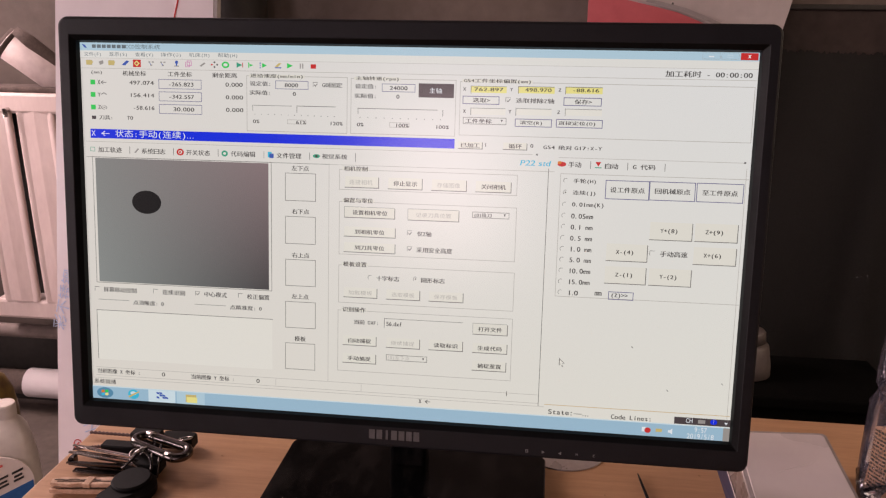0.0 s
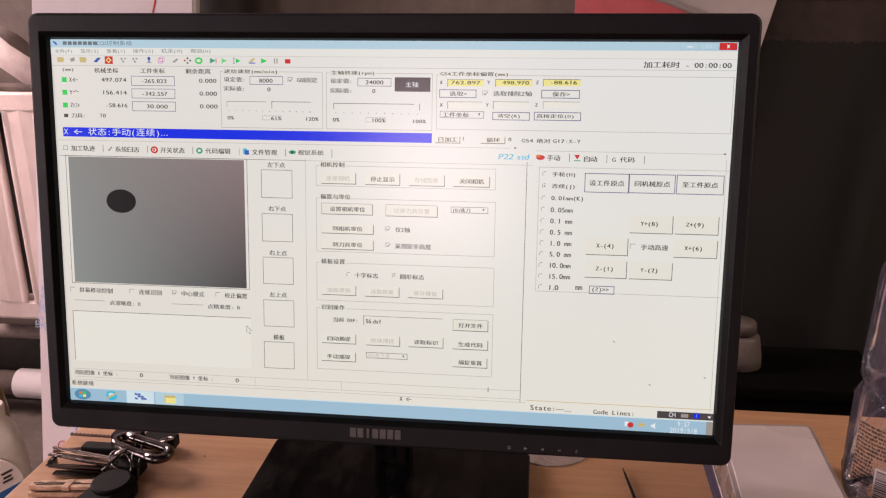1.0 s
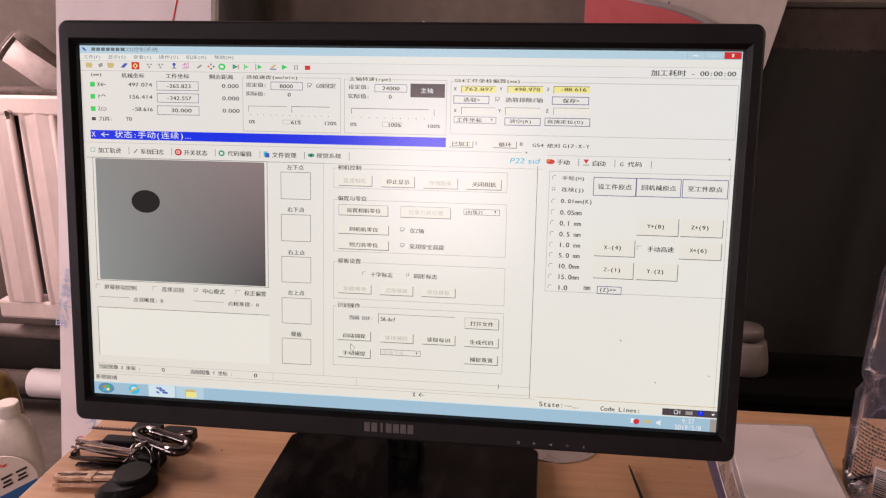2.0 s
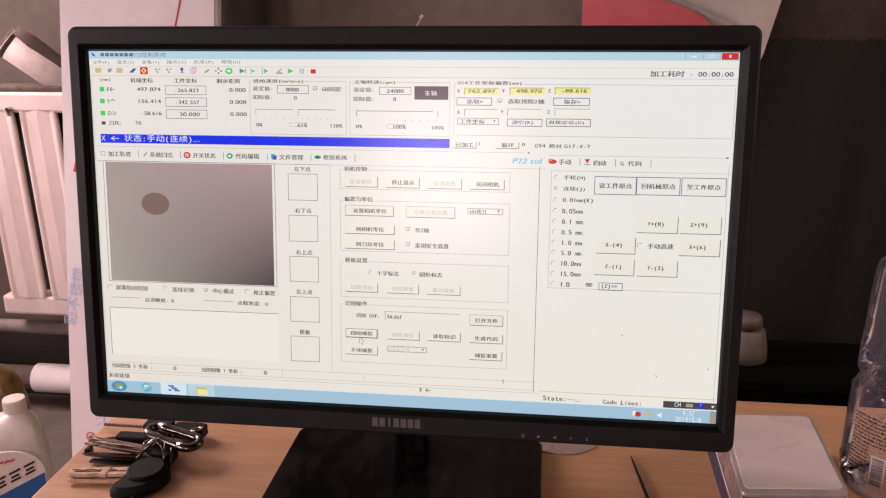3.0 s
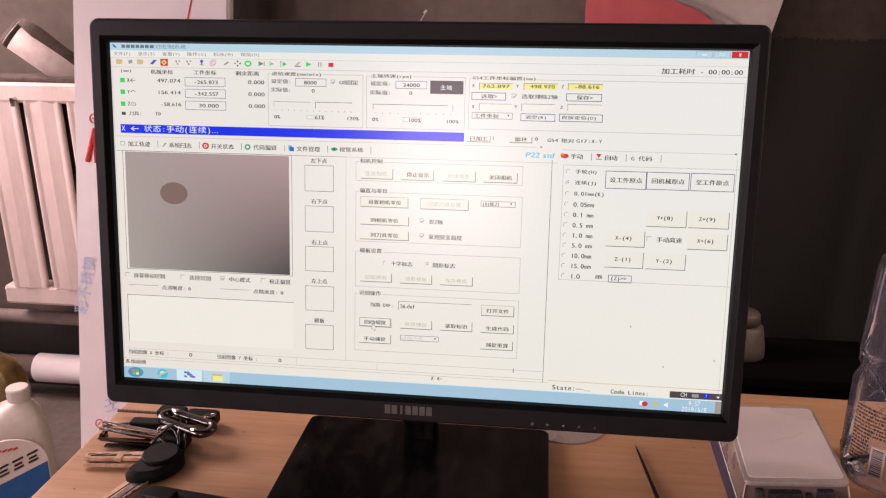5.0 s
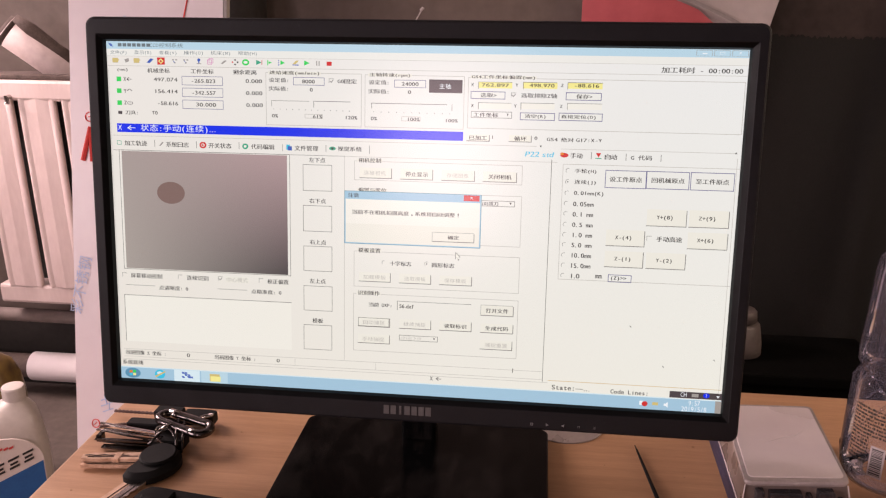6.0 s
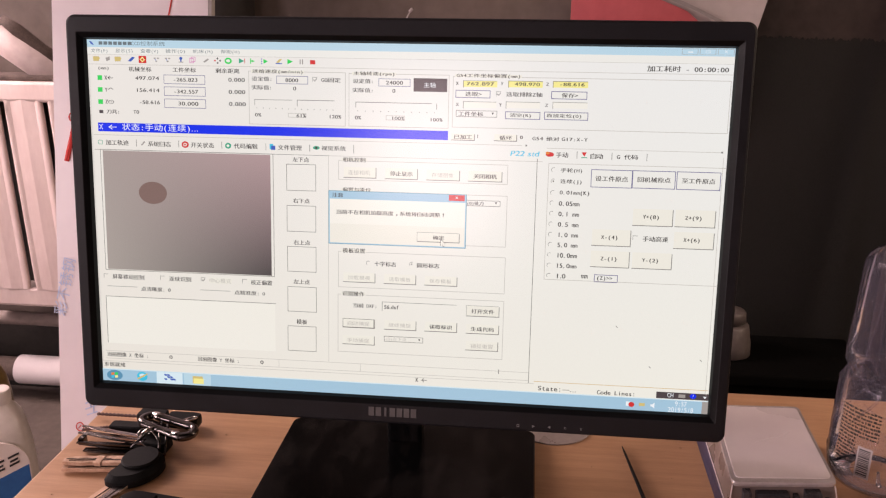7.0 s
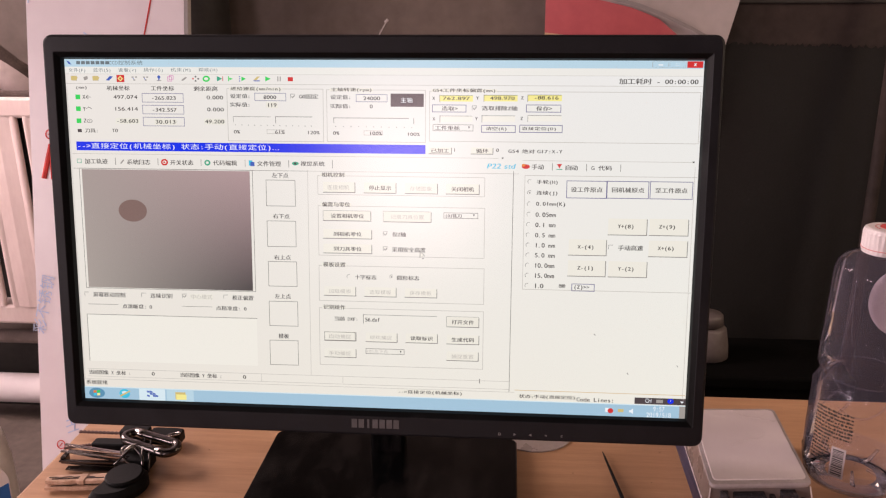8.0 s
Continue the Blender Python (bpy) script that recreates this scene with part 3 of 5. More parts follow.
    fill(0, 257.9, W * 1000, 258.5, task_light, "task_bar_edge", 3)
    fill(45.2, 258.6, 66.8, 268.0, task_light, "task_button", 3)
    fill(68.0, 258.6, 90.2, 268.0, task_soft, "task_button", 3)
    outline(67.8, 258.5, 90.4, 267.9, "task_button_edge", icon_grey)
    blob(10.1, 263.2, 6.6, 4.2, icon_orb, "start_button", 3, 28)
    for dx, dy, m in ((-2.8, -2.0, orange), (0.2, -2.2, green), (-2.8, 0.4, cyan), (0.2, 0.2, yellow)):
        poly([(10.1 + dx, 263.2 + dy), (12.6 + dx, 262.9 + dy), (12.6 + dx, 264.9 + dy), (10.1 + dx, 265.2 + dy)], m, layer=4)
    blob(33.2, 263.1, 4.4, 3.8, cyan, "browser_icon", 3)
    blob(33.2, 262.2, 2.4, 1.4, task_light, layer=4)
    poly([(29.0, 264.6), (37.6, 260.2), (38.2, 261.0), (30.0, 265.8)], icon_tan, layer=5)
    for dx, dy in ((0, 0), (2.4, 0), (2.4, 1.7), (4.8, 1.7), (0, 3.4), (4.8, 3.4), (7.0, 3.4)):
        poly([(51.6 + dx, 259.9 + dy), (53.8 + dx, 260.2 + dy), (54.2 + dx, 261.7 + dy), (52.0 + dx, 261.4 + dy)], icon_blue, layer=4)
    fill(75.2, 260.4, 83.6, 266.2, icon_tan, "folder_icon", 4)
    fill(76.0, 262.2, 84.4, 266.6, yellow, "folder_icon", 5)
    # input bar and notification marks
    fill(437.6, 252.4, 476.0, 257.5, ink_fill, "input_bar", 2)
    fill(454.0, 253.6, 459.0, 256.2, icon_grey, "icon", 3)
    blob(464.7, 254.6, 2.4, 2.0, status_blue, "icon", 3)
    text("?", 463.8, 465.6, 254.6, 2.8, white_ink)
    poly([(472.0, 254.4), (474.6, 254.4), (473.3, 256.2)], white_ink, layer=3)
    blob(419.6, 263.6, 2.2, 2.0, red, "icon", 4)
    fill(415.6, 261.4, 418.4, 264.8, white_ink, "icon", 3)
    fill(425.2, 262.0, 429.6, 264.4, icon_tan, "icon", 3)
    poly([(433.8, 262.6), (435.0, 262.6), (436.8, 261.2), (436.8, 265.8), (435.0, 264.4), (433.8, 264.4)], white_ink, layer=3)
    fill(471.6, 258.4, 476.0, 268.0, icon_grey, "show_desktop", 3)
    # specks of the log pane
    for x, y in ((431.0, 233.0), (468.0, 226.0), (405.0, 203.0)):
        poly([(x, y), (x + 1.2, y + 1.2), (x + 0.9, y + 1.5), (x - 0.3, y + 0.4)], rule_dark, "speck")
    fill(0.6, 20.5, 0.9, 252.0, rule, "window_edge")
    fill(473.4, 76.0, 473.7, 252.0, rule, "window_edge")


program_window()
text('CCD控制系统', 34.9, 61.5, 2.5, 3.2, ink_soft)
text('文件(F)', 2.9, 16.7, 8.4, 3.3, ink_soft)
text('显示(S)', 22.3, 36.5, 8.3, 3.2, ink_soft)
text('查看(V)', 42.0, 56.5, 8.2, 3.2, ink_soft)
text('操作(O)', 61.6, 77.4, 8.0, 3.2, ink_soft)
text('机床(M)', 82.6, 98.8, 7.9, 3.2, ink_soft)
text('帮助(H)', 104.2, 119.4, 7.8, 3.2, ink_soft)
text('(mm)', 7.7, 16.9, 21.3, 2.7)
text('机械坐标', 32.1, 50.2, 21.4, 3.5)
text('工件坐标', 66.5, 84.9, 21.4, 3.5)
text('剩余距离', 99.8, 118.6, 21.5, 3.5)
fill(7.1, 26.4, 10.8, 29.9, green, "axis_lamp", 1)
text('X←', 12.6, 19.7, 28.1, 3.0)
text('497.074', 37.0, 56.0, 28.0, 3.0)
outline(59.4, 25.1, 91.7, 31.9, "value_field", navy_rule)
text('-265.823', 66.7, 86.1, 28.6, 3.0)
text('0.000', 109.6, 122.6, 28.0, 3.0)
fill(7.0, 35.3, 10.7, 38.8, green, "axis_lamp", 1)
text('Y↑', 12.5, 19.7, 37.0, 3.0)
text('156.414', 37.0, 56.0, 36.9, 3.0)
outline(59.4, 33.9, 91.8, 40.7, "value_field", navy_rule)
text('-342.557', 66.8, 86.2, 37.4, 3.0)
text('0.000', 109.7, 122.8, 36.9, 3.0)
fill(6.9, 44.4, 10.6, 47.9, green, "axis_lamp", 1)
text('Z⊙', 12.5, 19.6, 46.1, 3.0)
text('-58.616', 39.3, 56.1, 45.9, 3.0)
outline(59.4, 42.9, 91.9, 49.7, "value_field", navy_rule)
text('30.000', 70.0, 86.2, 46.3, 3.0)
text('0.000', 109.8, 123.0, 45.8, 3.0)
fill(7.3, 52.4, 10.5, 54.8, ink_fill, "axis_lamp", 1)
text('刀具:', 12.9, 23.9, 53.5, 3.0)
text('T0', 34.6, 39.3, 53.3, 2.8)
fill(127.3, 20.4, 167.9, 22.6, field_back, "caption_back", 2)
text('进给速度(mm/min)', 128.1, 167.1, 21.5, 3.2)
text('设定值:', 127.7, 143.5, 26.8, 3.2)
text('实际值:', 127.5, 143.3, 33.1, 3.2)
outline(146.6, 24.4, 170.6, 30.3, "value_field", navy_rule)
text('8000', 153.3, 163.3, 27.5, 2.9)
text('0', 159.2, 161.7, 33.5, 2.9)
check(175.9, 26.8, True)
text('G0固定', 180.5, 195.3, 26.8, 3.4)
text('0%', 129.8, 134.7, 53.4, 2.7)
text('61%', 161.5, 168.9, 53.3, 2.7)
text('120%', 186.0, 195.7, 53.5, 2.7)
outline(155.3, 51.5, 169.1, 54.7, "value_field", rule)
fill(129.5, 41.9, 158.6, 42.2, rule_dark, "slider_track", 1)
fill(162.3, 41.7, 190.4, 42.1, rule_dark, "slider_track", 1)
fill(162.1, 41.6, 162.5, 46.5, rule_dark, "slider_thumb", 1)
fill(129.6, 42.0, 129.9, 46.1, rule_dark, "slider_track", 1)
fill(131.1, 48.0, 131.6, 48.5, rule_dark, "slider_tick", 1)
fill(136.0, 48.0, 136.5, 48.5, rule_dark, "slider_tick", 1)
fill(140.9, 48.0, 141.4, 48.6, rule_dark, "slider_tick", 1)
fill(145.7, 48.1, 146.3, 48.6, rule_dark, "slider_tick", 1)
fill(150.6, 48.1, 151.2, 48.6, rule_dark, "slider_tick", 1)
fill(155.5, 48.2, 156.0, 48.7, rule_dark, "slider_tick", 1)
fill(160.3, 48.2, 160.9, 48.7, rule_dark, "slider_tick", 1)
fill(165.2, 48.2, 165.7, 48.8, rule_dark, "slider_tick", 1)
fill(170.0, 48.3, 170.6, 48.8, rule_dark, "slider_tick", 1)
fill(174.8, 48.3, 175.4, 48.8, rule_dark, "slider_tick", 1)
fill(179.6, 48.4, 180.2, 48.9, rule_dark, "slider_tick", 1)
fill(184.4, 48.4, 185.0, 48.9, rule_dark, "slider_tick", 1)
fill(189.2, 48.4, 189.8, 49.0, rule_dark, "slider_tick", 1)
outline(125.3, 21.2, 198.9, 60.4, "group_frame", rule)
fill(203.8, 20.7, 236.5, 22.9, field_back, "caption_back", 2)
text('主轴转速(rpm)', 204.6, 235.7, 21.8, 3.1)
text('设定值:', 204.2, 219.9, 27.1, 3.2)
text('实际值:', 203.9, 219.9, 33.7, 3.2)
outline(223.5, 25.0, 247.1, 30.6, "value_field", navy_rule)
text('24000', 228.9, 241.7, 27.9, 2.9)
text('0', 233.7, 236.1, 33.8, 2.9)
fill(249.5, 24.3, 274.2, 33.9, ink_fill, "spindle_button", 1)
text('主轴', 256.9, 266.0, 29.1, 3.7, white_ink)
fill(206.3, 42.2, 263.1, 42.6, rule_dark, "slider_track", 1)
fill(206.4, 42.4, 206.8, 46.1, rule_dark, "slider_track", 1)
fill(266.6, 42.1, 267.0, 46.6, rule_dark, "slider_thumb", 1)
fill(207.8, 48.5, 208.3, 49.0, rule_dark, "slider_tick", 1)
fill(213.6, 48.5, 214.1, 49.0, rule_dark, "slider_tick", 1)
fill(219.3, 48.5, 219.9, 49.1, rule_dark, "slider_tick", 1)
fill(225.1, 48.6, 225.7, 49.1, rule_dark, "slider_tick", 1)
fill(230.9, 48.6, 231.4, 49.1, rule_dark, "slider_tick", 1)
fill(236.6, 48.6, 237.1, 49.1, rule_dark, "slider_tick", 1)
fill(242.3, 48.6, 242.9, 49.2, rule_dark, "slider_tick", 1)
fill(248.0, 48.7, 248.6, 49.2, rule_dark, "slider_tick", 1)
fill(253.7, 48.7, 254.3, 49.2, rule_dark, "slider_tick", 1)
fill(259.4, 48.7, 260.0, 49.2, rule_dark, "slider_tick", 1)
fill(265.1, 48.7, 265.6, 49.2, rule_dark, "slider_tick", 1)
text('0%', 205.8, 210.7, 53.7, 2.7)
text('100%', 233.1, 242.9, 53.6, 2.7)
text('100%', 261.6, 271.3, 54.0, 2.6)
outline(229.2, 51.6, 243.4, 55.1, "value_field", rule)
outline(201.3, 21.6, 275.7, 60.2, "group_frame", rule)
outline(278.4, 22.3, 474.9, 59.2, "group_frame", rule)
fill(280.0, 20.8, 328.1, 23.0, field_back, "caption_back", 2)
text('G54工件坐标偏置(mm)', 280.8, 327.3, 21.9, 3.1)
text('X', 280.3, 282.7, 27.5, 2.5)
fill(285.8, 25.4, 310.6, 29.8, yellow, "offset_field", 1)
fill(285.8, 25.3, 310.5, 25.6, rule_dark, "field_edge", 2)
fill(285.9, 25.2, 286.3, 30.3, rule_dark, "field_edge", 2)
text('762.897', 288.1, 308.4, 27.5, 2.6)
text('Y', 312.7, 315.0, 27.2, 2.4)
fill(318.4, 25.0, 343.3, 29.5, yellow, "offset_field", 1)
fill(318.4, 24.9, 343.1, 25.3, rule_dark, "field_edge", 2)
fill(318.5, 24.9, 318.9, 29.9, rule_dark, "field_edge", 2)
text('498.970', 323.0, 341.2, 27.2, 2.6)
text('Z', 345.5, 347.8, 26.9, 2.4)
fill(350.5, 24.7, 375.5, 29.1, yellow, "offset_field", 1)
fill(350.5, 24.6, 375.3, 25.0, rule_dark, "field_edge", 2)
fill(350.5, 24.6, 350.9, 29.6, rule_dark, "field_edge", 2)
text('-88.616', 354.9, 373.1, 26.8, 2.6)
button(280.4, 32.1, 305.8, 37.7, '选取>', 287.3, 299.4, 3.1, "round")
check(311.9, 34.5, True)
text('选取排除Z轴', 317.0, 343.3, 34.5, 3.3)
button(349.6, 31.7, 375.2, 37.3, '保存>', 356.8, 368.6, 3.1, "round")
text('X', 280.6, 282.9, 42.6, 2.5)
fill(286.1, 40.3, 310.3, 44.7, field_white, "offset_field", 1)
fill(286.1, 40.2, 310.2, 40.5, rule_dark, "field_edge", 2)
fill(286.1, 40.1, 286.5, 45.2, rule_dark, "field_edge", 2)
text('Y', 312.1, 314.4, 42.2, 2.5)
fill(317.2, 39.9, 341.8, 44.3, field_white, "offset_field", 1)
fill(317.2, 39.8, 341.6, 40.1, rule_dark, "field_edge", 2)
fill(317.2, 39.7, 317.6, 44.8, rule_dark, "field_edge", 2)
text('Z', 345.3, 347.6, 41.8, 2.4)
fill(350.8, 39.4, 375.8, 43.8, field_white, "offset_field", 1)
fill(350.8, 39.4, 375.6, 39.7, rule_dark, "field_edge", 2)
fill(350.9, 39.3, 351.2, 44.3, rule_dark, "field_edge", 2)
outline(281.0, 46.6, 311.1, 51.4, "drop_down", rule_dark)
text('工件坐标', 282.5, 301.0, 49.1, 3.3)
text('▾', 306.5, 309.2, 49.2, 2.6)
button(317.0, 46.8, 342.3, 52.3, '清空(R)', 320.2, 336.0, 3.1, "round")
button(345.1, 46.4, 376.6, 52.1, '直接定位(D)', 346.5, 372.1, 3.0, "round")
button(278.0, 63.3, 295.3, 68.6, '已加工', 279.7, 293.3, 3.2, "raised")
text('1', 296.6, 298.0, 65.3, 2.7)
button(309.4, 63.1, 326.2, 68.4, '循环', 313.1, 322.5, 3.1, "raised")
text('0', 328.1, 330.3, 65.2, 2.6)
text('G54', 337.1, 345.1, 65.8, 2.6)
text('绝对', 347.2, 356.8, 65.8, 3.0)
text('G17:X-Y', 358.3, 377.0, 65.8, 2.6)
text('加工耗时 - 00:00:00', 415.8, 472.5, 14.7, 4.1)
text('P22 std', 321.8, 342.8, 76.9, 4.0, cyan)
text('加工轨迹', 11.2, 29.9, 76.9, 4.0)
text('系统日志', 45.0, 63.6, 77.1, 3.9)
text('开关状态', 79.1, 97.6, 77.1, 3.9)
text('代码编辑', 112.9, 131.6, 77.0, 3.9)
text('文件管理', 147.0, 165.7, 77.2, 3.9)
text('视觉系统', 180.5, 199.2, 76.8, 3.5)
fill(35.7, 74.1, 36.1, 79.4, rule_dark, "tab_divider", 1)
fill(69.4, 74.2, 69.8, 79.4, rule_dark, "tab_divider", 1)
fill(103.3, 74.2, 103.7, 79.4, rule_dark, "tab_divider", 1)
fill(137.7, 74.5, 138.0, 79.7, rule_dark, "tab_divider", 1)
fill(171.4, 74.5, 171.8, 79.6, rule_dark, "tab_divider", 1)
fill(204.9, 74.0, 205.3, 80.0, rule_dark, "tab_divider", 1)
text('X ← 状态:手动(连续)...', 6.5, 85.8, 65.2, 6.1, white_ink)
outline(153.5, 89.4, 176.3, 109.5, "thumbnail_frame", rule_dark)
text('左下点', 158.2, 171.2, 85.9, 3.6)
outline(153.5, 120.7, 176.2, 140.9, "thumbnail_frame", rule_dark)
text('右下点', 158.3, 171.5, 117.1, 3.6)
outline(153.6, 152.3, 176.3, 172.1, "thumbnail_frame", rule_dark)
text('右上点', 158.4, 171.7, 149.1, 3.7)
outline(153.5, 183.8, 176.4, 203.7, "thumbnail_frame", rule_dark)
text('左上点', 158.2, 171.2, 179.8, 3.7)
outline(153.3, 215.1, 176.1, 235.3, "thumbnail_frame", rule_dark)
text('模板', 160.4, 169.0, 211.6, 3.8)
check(6.6, 181.9, False)
text('屏幕移动控制', 11.7, 38.2, 181.9, 3.8)
check(53.0, 181.7, False)
text('连续识别', 58.3, 76.4, 181.8, 3.8)
check(86.1, 181.6, True)
text('中心模式', 91.2, 108.9, 181.7, 3.8)
check(119.3, 181.6, False)
text('校正偏置', 124.2, 141.5, 181.8, 3.8)
fill(7.3, 189.7, 31.9, 190.0, rule_dark, "progress_edge", 1)
text('点清晰度: 0', 35.0, 59.4, 190.9, 3.5)
fill(83.5, 189.7, 107.8, 190.0, rule_dark, "progress_edge", 1)
text('点精准度: 0', 110.9, 135.6, 190.5, 3.4)
text('当前图像 X 坐标 :', 4.4, 39.2, 245.8, 3.6)
text('0', 56.2, 59.1, 245.8, 3.2)
text('当前图像 Y 坐标 :', 79.6, 113.9, 245.9, 3.6)
text('0', 130.8, 133.6, 246.0, 3.2)
text('系统就绪', 1.5, 19.4, 254.2, 3.6)
outline(193.5, 85.5, 320.4, 100.1, "group_frame", rule)
fill(195.8, 83.8, 215.0, 86.0, field_back, "caption_back", 2)
text('相机控制', 196.6, 214.2, 84.9, 3.4)
outline(193.5, 108.4, 320.7, 146.9, "group_frame", rule)
fill(195.7, 106.3, 219.2, 108.5, field_back, "caption_back", 2)
text('偏置与零位', 196.5, 218.4, 107.4, 3.5)
outline(193.4, 154.6, 320.9, 182.6, "group_frame", rule)
fill(195.9, 152.7, 215.1, 154.9, field_back, "caption_back", 2)
text('模板设置', 196.7, 214.3, 153.8, 3.6)
button(197.5, 90.2, 222.4, 98.5, '连接相机', 200.7, 218.0, 3.5, "raised", ink_grey)
button(228.8, 90.1, 253.7, 98.6, '停止显示', 232.6, 249.9, 3.5, "raised")
button(260.0, 90.3, 285.1, 98.6, '存储图像', 263.8, 280.6, 3.4, "raised", ink_grey)
button(291.1, 90.4, 316.4, 98.5, '关闭相机', 295.0, 312.4, 3.4, "raised")
button(197.3, 112.0, 234.4, 120.1, '设置相机零位', 203.2, 228.9, 3.3, "framed")
button(243.5, 111.9, 280.4, 120.3, '记录刀具位置', 249.2, 274.9, 3.3, "framed", ink_grey)
button(197.2, 126.1, 235.0, 133.8, '到相机零位', 205.0, 227.0, 3.3, "raised")
button(197.1, 137.6, 235.0, 145.2, '到刀具零位', 205.0, 227.0, 3.3, "raised")
outline(289.6, 112.3, 315.6, 116.7, "drop_down", rule_dark)
text('(0)铣刀', 290.7, 303.2, 114.8, 3.4)
text('▾', 310.9, 313.7, 114.6, 2.6)
check(245.3, 129.4, True)
text('仅Z轴', 250.3, 260.9, 129.6, 3.5)
check(245.4, 140.9, True)
text('采用安全高度', 250.1, 276.1, 141.2, 3.8)
radio(216.9, 163.1, False)
text('十字标志', 221.3, 238.3, 163.2, 3.6)
radio(250.1, 162.6, True)
text('圆形标志', 253.9, 271.4, 163.1, 3.5)
button(197.2, 170.7, 222.3, 178.5, '加载模板', 200.7, 218.7, 3.3, "raised", ink_grey)
button(228.7, 170.7, 253.7, 178.6, '选取模板', 232.7, 249.7, 3.3, "raised", ink_grey)
button(260.0, 170.9, 285.1, 178.5, '保存模板', 263.7, 280.9, 3.3, "raised", ink_grey)
button(292.4, 192.5, 317.6, 201.0, '打开文件', 296.2, 313.6, 3.3, "framed")
button(196.9, 206.6, 222.2, 214.4, '自动捕捉', 200.8, 218.2, 3.3, "raised")
button(229.4, 206.7, 254.4, 214.6, '继续捕捉', 232.7, 250.4, 3.3, "raised", ink_grey)
button(260.7, 206.4, 285.8, 214.5, '读取标识', 264.3, 282.0, 3.3, "raised")
button(292.5, 206.8, 317.8, 214.6, '生成代码', 296.1, 313.9, 3.3, "raised")
button(196.8, 220.1, 222.1, 227.8, '手动捕捉', 200.4, 218.1, 3.3, "raised")
button(292.5, 220.0, 317.5, 227.8, '捕捉重置', 296.4, 313.8, 3.3, "raised")
outline(193.1, 188.0, 320.9, 234.0, "group_frame", rule)
fill(195.6, 186.2, 214.7, 188.4, field_back, "caption_back", 2)
text('识别操作', 196.4, 213.9, 187.3, 3.6)
text('当前 DXF:', 205.1, 223.8, 196.4, 3.3)
text('56.dxf', 229.1, 240.8, 196.6, 3.3)
fill(227.6, 192.7, 285.0, 193.0, rule_dark, "field_edge", 1)
fill(227.6, 192.5, 228.0, 199.8, rule_dark, "field_edge", 1)
outline(229.5, 219.7, 259.8, 224.1, "drop_down", rule_dark)
text('(0)左下点', 230.4, 247.1, 222.0, 3.7, ink_grey)
text('▾', 255.5, 258.2, 222.1, 2.4)
text('X ←', 254.2, 263.2, 253.4, 3.1)
text('手动', 354.6, 363.7, 77.1, 3.8)
text('自动', 379.4, 388.6, 77.4, 3.8)
text('G 代码', 398.3, 413.5, 77.4, 3.5)
fill(369.8, 74.2, 370.2, 79.5, rule_dark, "tab_divider", 1)
fill(394.8, 74.6, 395.2, 79.8, rule_dark, "tab_divider", 1)
fill(419.7, 74.7, 420.1, 79.9, rule_dark, "tab_divider", 1)
outline(349.8, 83.4, 480.7, 170.0, "group_frame", rule)
radio(353.8, 88.2, False)
text('手轮(H)', 358.5, 374.6, 88.4, 3.5)
radio(353.8, 96.4, True)
text('连续(J)', 358.5, 374.6, 96.5, 3.5)
radio(353.8, 104.8, False)
text('0.01mm(K)', 358.5, 380.6, 104.9, 3.6)
radio(353.6, 112.5, False)
text('0.05mm', 358.3, 373.5, 112.6, 3.6)
radio(353.6, 120.2, False)
text('0.1 mm', 358.3, 373.5, 120.3, 3.6)
radio(353.5, 128.1, False)
text('0.5 mm', 358.3, 373.5, 128.1, 3.6)
radio(353.5, 135.8, False)
text('1.0 mm', 358.3, 373.5, 135.8, 3.6)
radio(353.6, 143.4, False)
text('5.0 mm', 358.4, 373.5, 143.4, 3.6)
radio(353.4, 151.2, False)
text('10.0mm', 358.2, 373.5, 151.2, 3.7)
radio(353.4, 159.0, False)
text('15.0mm', 358.2, 373.5, 159.0, 3.7)
radio(353.5, 166.8, False)
text('1.0', 358.3, 365.8, 166.9, 3.7)
text('mm', 377.2, 382.1, 166.6, 2.8)
button(380.8, 86.9, 410.5, 100.0, '设工件原点', 383.8, 407.4, 3.8, "round")
button(410.4, 86.8, 441.1, 99.8, '回机械原点', 413.9, 437.7, 3.7, "round")
button(441.8, 86.7, 472.8, 99.8, '至工件原点', 445.3, 469.0, 3.7, "round")
button(412.3, 114.4, 441.2, 127.2, 'Y+(8)', 419.3, 431.4, 3.6, "raised")
button(442.5, 114.1, 471.3, 127.1, 'Z+(9)', 449.4, 461.7, 3.6, "raised")
button(383.6, 130.5, 412.0, 143.1, 'X-(4)', 390.2, 402.6, 3.6, "raised")
button(442.6, 130.4, 471.4, 143.1, 'X+(6)', 449.3, 461.5, 3.6, "raised")
button(383.4, 146.5, 411.9, 159.1, 'Z-(1)', 390.5, 402.8, 3.6, "raised")
button(413.6, 146.6, 442.5, 159.1, 'Y-(2)', 420.7, 432.8, 3.6, "raised")
check(415.1, 136.3, False)
text('手动高速', 420.1, 438.7, 136.5, 3.9)
button(386.8, 164.6, 404.1, 170.4, '(Z)>>', 388.4, 400.2, 3.6, "round")
text('State:—...', 348.6, 377.9, 254.7, 3.6)
text('Code Lines:', 393.3, 422.1, 255.4, 3.5)
fill(345.6, 249.5, 475.3, 249.9, tan_rule, "log_edge", 1)
text('CH', 445.6, 450.4, 254.6, 3.7, white_ink)
text('9:57', 451.8, 460.6, 261.1, 4.1, white_ink)
text('2019/5/8', 446.8, 465.7, 265.9, 4.1, white_ink)
fill(5.7, 198.2, 143.4, 236.6, field_white, "message_box", 1)
